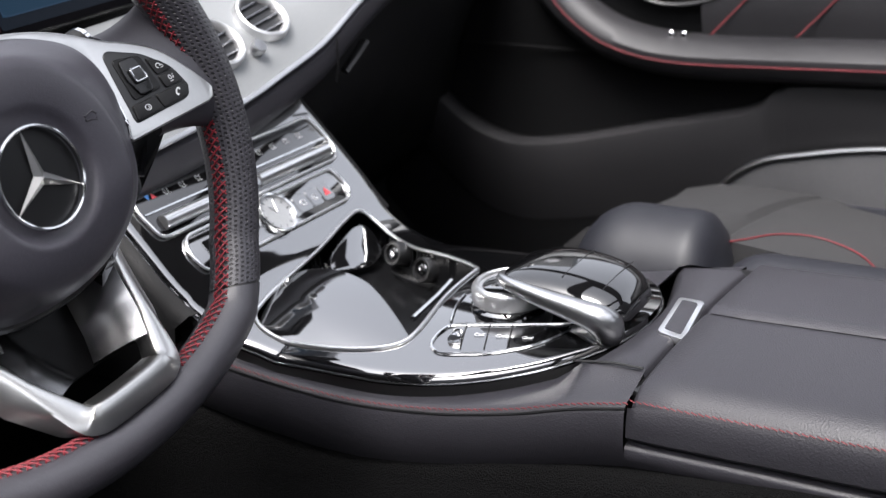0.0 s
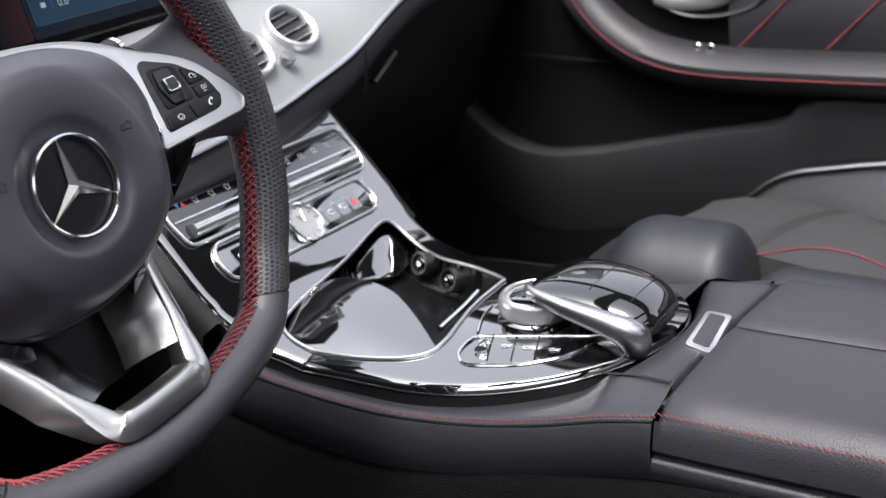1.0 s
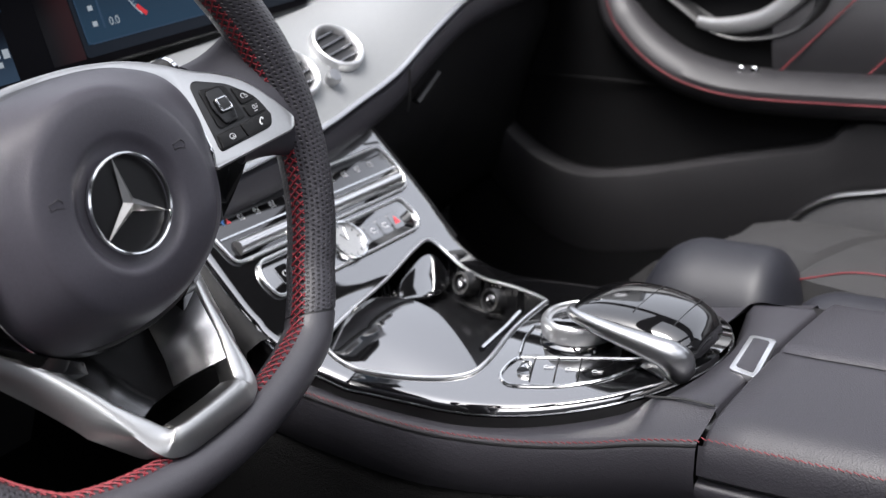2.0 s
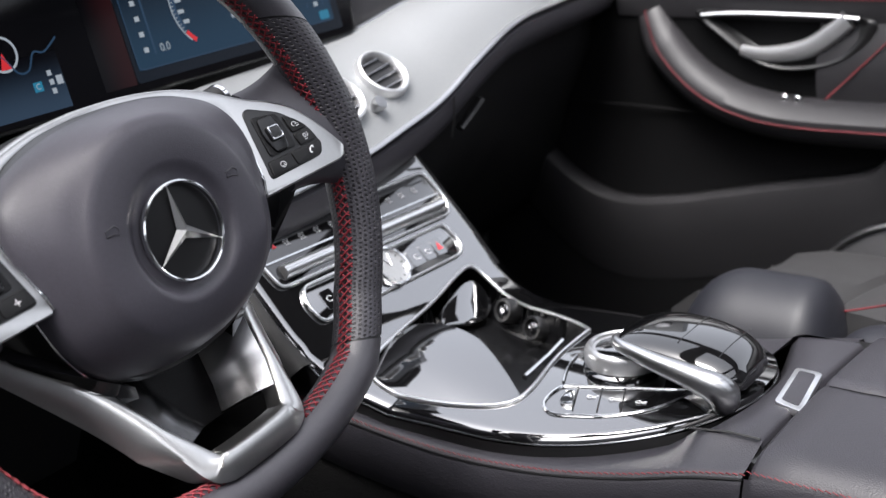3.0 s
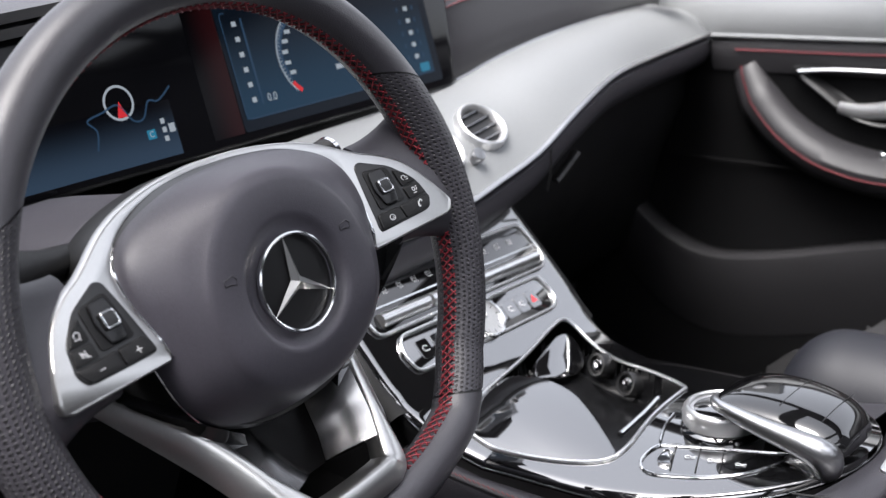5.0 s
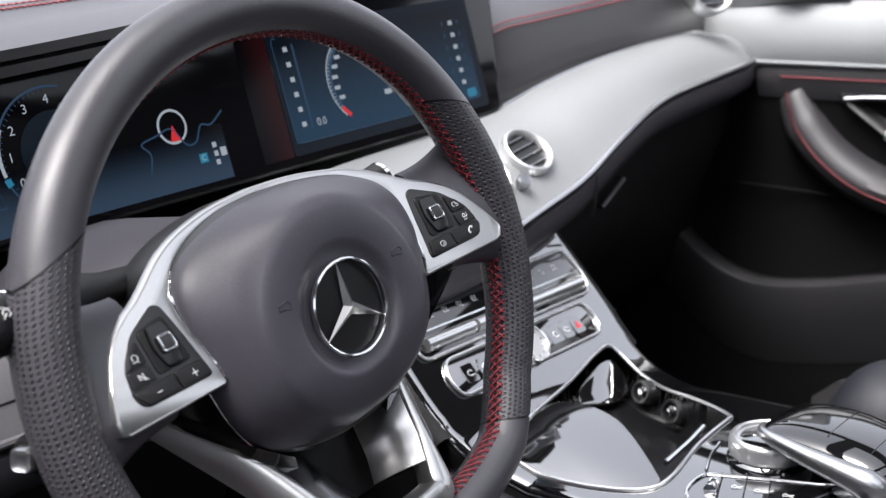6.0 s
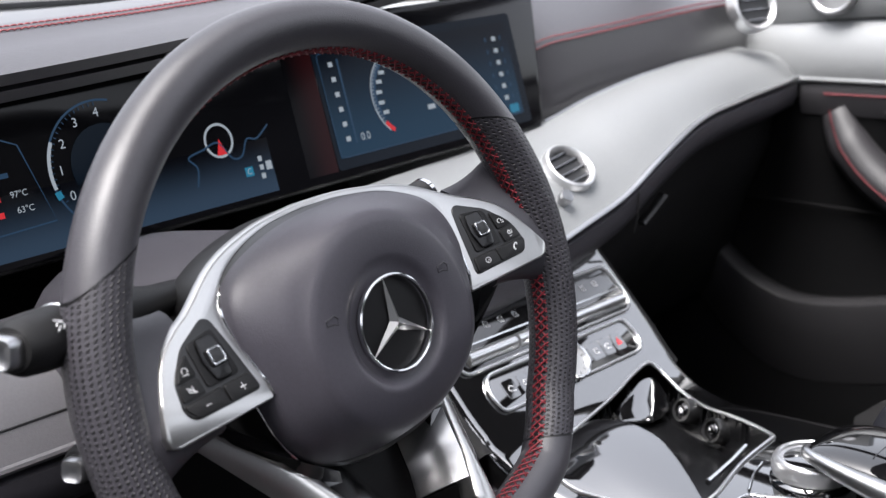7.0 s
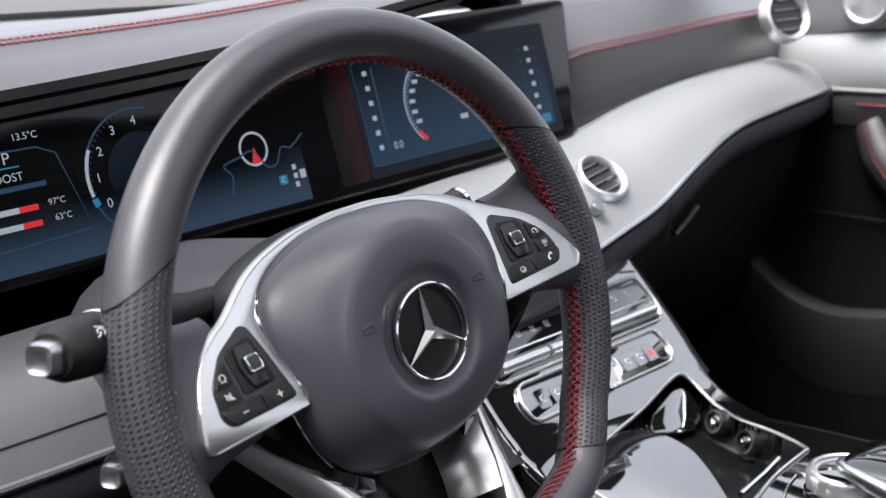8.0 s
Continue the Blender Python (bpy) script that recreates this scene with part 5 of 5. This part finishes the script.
for k, s in enumerate((-0.083, -0.063, -0.043, -0.023, 0.020, 0.040, 0.060, 0.080, 0.100)):
    fi = Frame(HV(s, 0.0625, 0.0020), HV.a, HV.b)
    icon(fi, [loop(-0.002, 0, 0.0014, 0.0020, 0, 300, 9), [(0.001, -0.0022), (0.0022, 0.0022)], [(-0.003, -0.0034), (0.003, -0.0034)]], ICON, upper, 0.00026)
ckt = thing("analogue_clock", HV(0, 0, 0), "small round clock with reflection-paled dial and chrome bezel", "clock")
CF = Frame(HV(0.0035, 0.0015, 0.0), HV.a, HV.b)
part("bezel", lathe(CF, [(0.0205, 0.0), (0.0205, 0.006), (0.0195, 0.0075), (0.0180, 0.0070), (0.0178, 0.004)], 48), CHROME, ckt, "chrome bezel")
# dial tone carries the white sky reflection of the missing glass
DIAL = material("clock_dial", (0.32, 0.325, 0.33), 0.30, 0.5)
part("dial", lathe(CF, [(0.0180, 0.0), (0.0180, 0.0045), (0.001, 0.0046)], 48), DIAL, ckt, "clock dial with the glass reflection in its pale tone")
for k in range(12):
    a = radians(30 * k)
    part("hour_mark", box(Frame(CF(0.0148 * math.sin(a), 0.0148 * math.cos(a), 0.0047), CF.a * math.cos(a) - CF.b * math.sin(a), CF.a * math.sin(a) + CF.b * math.cos(a)), -0.0004, 0.0004, -0.0014, 0.0014, 0, 0.0003, 0.0001), MIRROR_BLACK, ckt)
for L, a in ((0.009, -30), (0.013, 20)):
    a = radians(a)
    part("hand", tube([CF(0, 0, 0.0054), CF(L * math.sin(a), L * math.cos(a), 0.0054)], 0.0004, 5), MIRROR_BLACK, ckt)
for k, (s, w_) in enumerate(((0.042, 0.015), (0.060, 0.012), (0.078, 0.012), (-0.042, 0.015), (-0.062, 0.012), (-0.082, 0.012))):
    key = part("switch_key", slab(HV, rounded([(s - w_ * 0.62, -0.009), (s + w_ * 0.62, -0.009), (s + w_ * 0.62, 0.009), (s - w_ * 0.62, 0.009)], 0.003, 3), 0.001, 0.0022, 0.0003), GLOSS, lower, "", 20)
    fi = Frame(HV(s, 0, 0.0025), HV.a, HV.b)
    if k == 2:
        bm = bmesh.new()
        bm.faces.new([bm.verts.new(fi(*q, 0.0001)) for q in ((-0.0042, -0.0036), (0.0042, -0.0036), (0, 0.0044))])
        part("hazard_mark", bm, RED_ICON, key, "red hazard triangle")
    else:
        icon(fi, [loop(0, 0, 0.003, 0.0026, 20, 300, 10), [(0, -0.0026), (0.004, -0.0026)]], ICON, key, 0.00032)

# ---- controller, dial and switch field ----
def PZ(x, y, h=0.0):
    return Vector((x, y, panel_z(x, y) + h))


field = thing("switch_field", PZ(0.31, -0.1), "chrome edged gloss black switch field", "switch panel")
FP = smooth_line([(0.2790, -0.0560), (0.2685, -0.0680), (0.2720, -0.0880), (0.2800, -0.1110), (0.2960, -0.1340), (0.3180, -0.1480), (0.3330, -0.1530), (0.3260, -0.1360), (0.3170, -0.1050), (0.3080, -0.0740), (0.3010, -0.0580)], 6, True)
part("field_edge", tube([PZ(x, y, 0.0008) for x, y in FP], 0.0012, 6, True), CHROME, field, "chrome edge line")
UP = smooth_line([(0.3080, -0.0560), (0.3300, -0.0480), (0.3520, -0.0440)], 6)
part("field_edge", tube([PZ(x, y, 0.0008) for x, y in UP], 0.0011, 6), CHROME, field)
for q in (0.25, 0.46, 0.66):
    x, y = 0.2720 + 0.02 * q, -0.060 - 0.085 * q
    part("key_joint", tube([PZ(x, y, 0.0004), PZ(x + 0.033, y + 0.012, 0.0004)], 0.0006, 4), SATIN_BLACK, field)
for q in (0.36, 0.56, 0.80):
    x, y = 0.2930 + 0.012 * q, -0.056 - 0.085 * q
    fi = Frame(PZ(x, y, 0.0006), (0.35, -1, 0), (1, 0.35, 0))
    icon(fi, [loop(-0.0015, 0, 0.0022, 0.0020, 0, 360, 9), [(0.001, 0.0), (0.0045, 0.0015)], [(0.001, -0.0016), (0.004, -0.0016)]], ICON, field, 0.00032)
part("volume_roller", lathe(Frame(PZ(0.2960, -0.0690, -0.0015), (0, 0.3, 1), (-0.3, 1, -0.3)), [(0.0005, -0.001), (0.0048, 0.0), (0.0052, 0.001), (0.0052, 0.0120), (0.0048, 0.0130), (0.0005, 0.0135)], 24), CHROME, field, "ribbed chrome volume roller")

dialt = thing("rotary_dial", PZ(0.350, -0.087), "turned silver rotary dial with black top", "dial")
TF = Frame(PZ(0.3500, -0.0870), (1, 0, 0.02), (0, 1, -0.02))
part("foot", lathe(TF, [(0.0320, -0.002), (0.0320, 0.001), (0.0285, 0.003), (0.0270, 0.006)], 48), GLOSS, dialt)
part("dial_ring", lathe(TF, [(0.0270, 0.0035), (0.0300, 0.0045), (0.0308, 0.0070), (0.0308, 0.0135), (0.0300, 0.0165), (0.0285, 0.0185), (0.0263, 0.0192), (0.0250, 0.0182), (0.0246, 0.0160)], 56), MATTE_SILVER, dialt, "satin silver knurled ring")
part("dial_top", lathe(TF, [(0.0248, 0.0155), (0.0220, 0.0160), (0.001, 0.0165)], 48), GLOSS, dialt, "gloss black dial top")

# hand rest: a gloss black hood on a curved silver arm
rest = thing("touch_controller", PZ(0.35, -0.16), "gloss black palm rest with touchpad on silver arm", "controller")
rows = []
SPN = [(-0.088, 0.326, 0.376, 0.5155, 0.003), (-0.095, 0.321, 0.390, 0.5195, 0.009), (-0.110, 0.318, 0.397, 0.5225, 0.013), (-0.130, 0.316, 0.400, 0.5232, 0.016), (-0.150, 0.315, 0.400, 0.5220, 0.019), (-0.170, 0.315, 0.396, 0.5185, 0.021), (-0.184, 0.319, 0.388, 0.5125, 0.020), (-0.191, 0.328, 0.378, 0.5055, 0.012)]
for y, x0, x1, zt, dp in [tuple(q) for q in smooth_line(SPN, 4)]:
    mid, hw = (x0 + x1) / 2, (x1 - x0) / 2
    row = []
    for a in np.linspace(0, 2 * math.pi, 28, endpoint=False):
        ca, sa = math.cos(a), math.sin(a)
        row.append((mid + hw * abs(ca) ** 0.6 * (1 if ca > 0 else -1), y - 0.010 * ca * 0, zt - dp * 0.5 + (dp * 0.5 * abs(sa) ** 0.75 * (1 if sa > 0 else -1)) - 0.06 * hw * ca * ca))
    rows.append(row)
hood = part("hood", capped(rows), GLOSS_CAP, rest, "gloss black hood", 60)
for y in (-0.140, -0.172):
    zt = float(np.interp(-y, [-q[0] for q in SPN], [q[3] for q in SPN]))
    part("pad_joint", tube([(x, y - 0.10 * (x - 0.36) ** 2, zt + 0.0003 - 1.3 * (x - 0.360) ** 2) for x in np.linspace(0.330, 0.390, 12)], 0.0004, 4), SATIN_BLACK, hood)
# silver arm from the front tip along the side and down to the panel
line = smooth_line([(0.340, -0.0870, 0.5140), (0.325, -0.0925, 0.5140), (0.3175, -0.1120, 0.5120), (0.3140, -0.1350, 0.5085), (0.3125, -0.1580, 0.5050), (0.3130, -0.1740, 0.5010), (0.3175, -0.1810, 0.4940), (0.3230, -0.1760, 0.4870), (0.3260, -0.1620, 0.4810), (0.3260, -0.1500, 0.4770)], 7)
rr = [float(np.interp(i / (len(line) - 1), [0, 0.1, 0.35, 0.6, 0.72, 0.85, 1], [0.0020, 0.0040, 0.0070, 0.0108, 0.0122, 0.0100, 0.0075])) for i in range(len(line))]
part("side_arm", tube(line, rr, 16, flat=1.12), SATIN, rest, "curved satin silver arm")
part("stem", lathe(Frame((0.362, -0.152, 0.480), (1, 0, 0), (0, 1, 0)), [(0.040, -0.004), (0.034, 0.003), (0.030, 0.020), (0.032, 0.032)], 36, sweep=(0.85, 0.75)), GLOSS, rest)

# ---- screen content ----
def ui_fade(s0, t0, s1, t1, mat, h):
    return part("screen_field", grid([[DF(s, t, h) for t in (t0, t1)] for s in (s0, s1)], uv=True), mat, display)


ui_rect(-0.284, 0.004, -0.016, 0.114, UI_DEEP, 0.0016, 0.004)
ui_fade(-0.279, 0.014, -0.026, 0.106, UI_FIELD, 0.0018)
ui_line(rounded([(-0.279, 0.106), (-0.279, 0.014), (-0.026, 0.014)], 0.006, 4), 0.0005, UI_HAZE)
# reddish reflection on the glass, laid on as a glowing strip
part("screen_field", grid([[DF(s, t, 0.0017) for s in (-0.318, -0.285)] for t in (0.004, 0.060, 0.116)], uv=True), UI_REFLECTION, display)
# speed scale with a broad pale band, figures as bars, and a red pointer
ui_arc(-0.186, 0.058, 0.0400, 0.0412, 75, 228, UI_WHITE)
ui_arc(-0.186, 0.058, 0.0345, 0.0398, 95, 212, UI_HAZE, 0.0020)
for k in range(8):
    a = radians(84 + 17.5 * k)
    ui_rect(-0.1895 + 0.0310 * math.cos(a), 0.0565 + 0.0310 * math.sin(a), -0.1825 + 0.0310 * math.cos(a), 0.0598 + 0.0310 * math.sin(a), UI_WHITE, 0.0022)
for k in range(28):
    a = radians(84 + 5 * k)
    ui_line([(-0.186 + 0.0372 * math.cos(a), 0.058 + 0.0372 * math.sin(a)), (-0.186 + 0.0400 * math.cos(a), 0.058 + 0.0400 * math.sin(a))], 0.0003, UI_WHITE, 0.0022)
ui_arc(-0.186, 0.058, 0.0360, 0.0400, 216, 234, UI_RED, 0.0023)
lettering("screen_figure", "0.0", Frame(DF(-0.245, 0.028, 0.0022), DF.a, DF.b), 0.0095, UI_WHITE, display)
ui_rect(-0.160, 0.038, -0.150, 0.0425, UI_WHITE, 0.0021)
for k in range(6):
    ui_rect(-0.2680, 0.027 + 0.0130 * k, -0.2630, 0.0312 + 0.0130 * k, UI_WHITE, 0.0021)
    ui_rect(-0.0500, 0.030 + 0.0118 * k, -0.0440, 0.0342 + 0.0118 * k, UI_WHITE, 0.0021)
    for w in (-0.0605, -0.0380):
        ui_rect(w, 0.030 + 0.0118 * k, w + 0.0022, 0.0342 + 0.0118 * k, UI_HAZE, 0.0021)
ui_line([(-0.2570, 0.024), (-0.2570, 0.098)], 0.0011, UI_HAZE)
ui_rect(-0.046, 0.016, -0.032, 0.0245, UI_CYAN, 0.0021, 0.002)
# driver's screen: map with compass, haze, rev counter, list
ui_fade(-0.73, 0.002, -0.352, 0.046, UI_FLOOR, 0.0016)
ui_arc(-0.3985, 0.0515, 0.0118, 0.0138, 0, 360, UI_WHITE, 0.0021, 36)
ui([(-0.4030, 0.0400), (-0.3935, 0.0400), (-0.3985, 0.0530)], UI_RED, 0.0022)
ui_line(smooth_line([(-0.428, 0.020), (-0.424, 0.034), (-0.430, 0.043), (-0.415, 0.047), (-0.400, 0.050), (-0.390, 0.036), (-0.380, 0.036), (-0.372, 0.048), (-0.362, 0.047), (-0.348, 0.056)], 5), 0.0008, UI_HAZE)
for s, t in ((-0.366, 0.0215), (-0.366, 0.0285), (-0.366, 0.0145)):
    ui_rect(s, t, s + 0.0040, t + 0.0042, UI_WHITE, 0.0021)
ui_rect(-0.3595, 0.0205, -0.3535, 0.0275, UI_WHITE, 0.0021)
ui_rect(-0.381, 0.0185, -0.373, 0.0260, UI_CYAN, 0.0021)
lettering("screen_figure", "C", Frame(DF(-0.377, 0.0222, 0.0023), DF.a, DF.b), 0.0065, UI_WHITE, display)
ui_arc(-0.497, 0.052, 0.0462, 0.0478, 75, 235, UI_HAZE, 0.0020, 40)
ui_arc(-0.497, 0.052, 0.0450, 0.0478, 150, 192, UI_WHITE, 0.0021, 20)
ui_arc(-0.497, 0.052, 0.004, 0.030, 50, 200, UI_DEEP, 0.0021, 20)
ui_arc(-0.497, 0.052, 0.0440, 0.0490, 194, 201, UI_CYAN, 0.0022, 4)
for k in range(22):
    a = radians(90 + 5.5 * k)
    ui_line([(-0.497 + 0.0432 * math.cos(a), 0.052 + 0.0432 * math.sin(a)), (-0.497 + 0.0455 * math.cos(a), 0.052 + 0.0455 * math.sin(a))], 0.0003, UI_HAZE, 0.0022)
for k, word in enumerate("01234"):
    a = radians(205.5 - 28.9 * k)
    fr_ = Frame(DF(-0.497 + 0.0380 * math.cos(a), 0.052 + 0.0380 * math.sin(a), 0.0022), DF.a, DF.b)
    lettering("screen_figure", word, fr_, 0.0095, UI_WHITE, display)
for word, s, t, z_ in (("13.5°C", -0.581, 0.0926, 0.0068), ("97°C", -0.570, 0.0455, 0.0062), ("63°C", -0.568, 0.0345, 0.0062), ("BOOST", -0.602, 0.0665, 0.0080), ("P", -0.598, 0.0795, 0.0115)):
    lettering("screen_words", word, Frame(DF(s, t, 0.0022), DF.a, DF.b), z_, UI_WHITE, display)
for t in (0.0445, 0.0335):
    ui_rect(-0.66, t - 0.002, -0.598, t + 0.002, UI_WHITE, 0.0021)
    ui_rect(-0.598, t - 0.002, -0.584, t + 0.002, UI_RED, 0.0022)
ui_rect(-0.66, 0.0575, -0.574, 0.0610, UI_HAZE, 0.0021)
ui_line([(-0.66, 0.0735), (-0.590, 0.0735)], 0.0005, UI_CYAN)
ui_line([(-0.70, 0.086), (-0.575, 0.084), (-0.562, 0.078), (-0.548, 0.022), (-0.70, 0.016)], 0.0006, UI_HAZE)
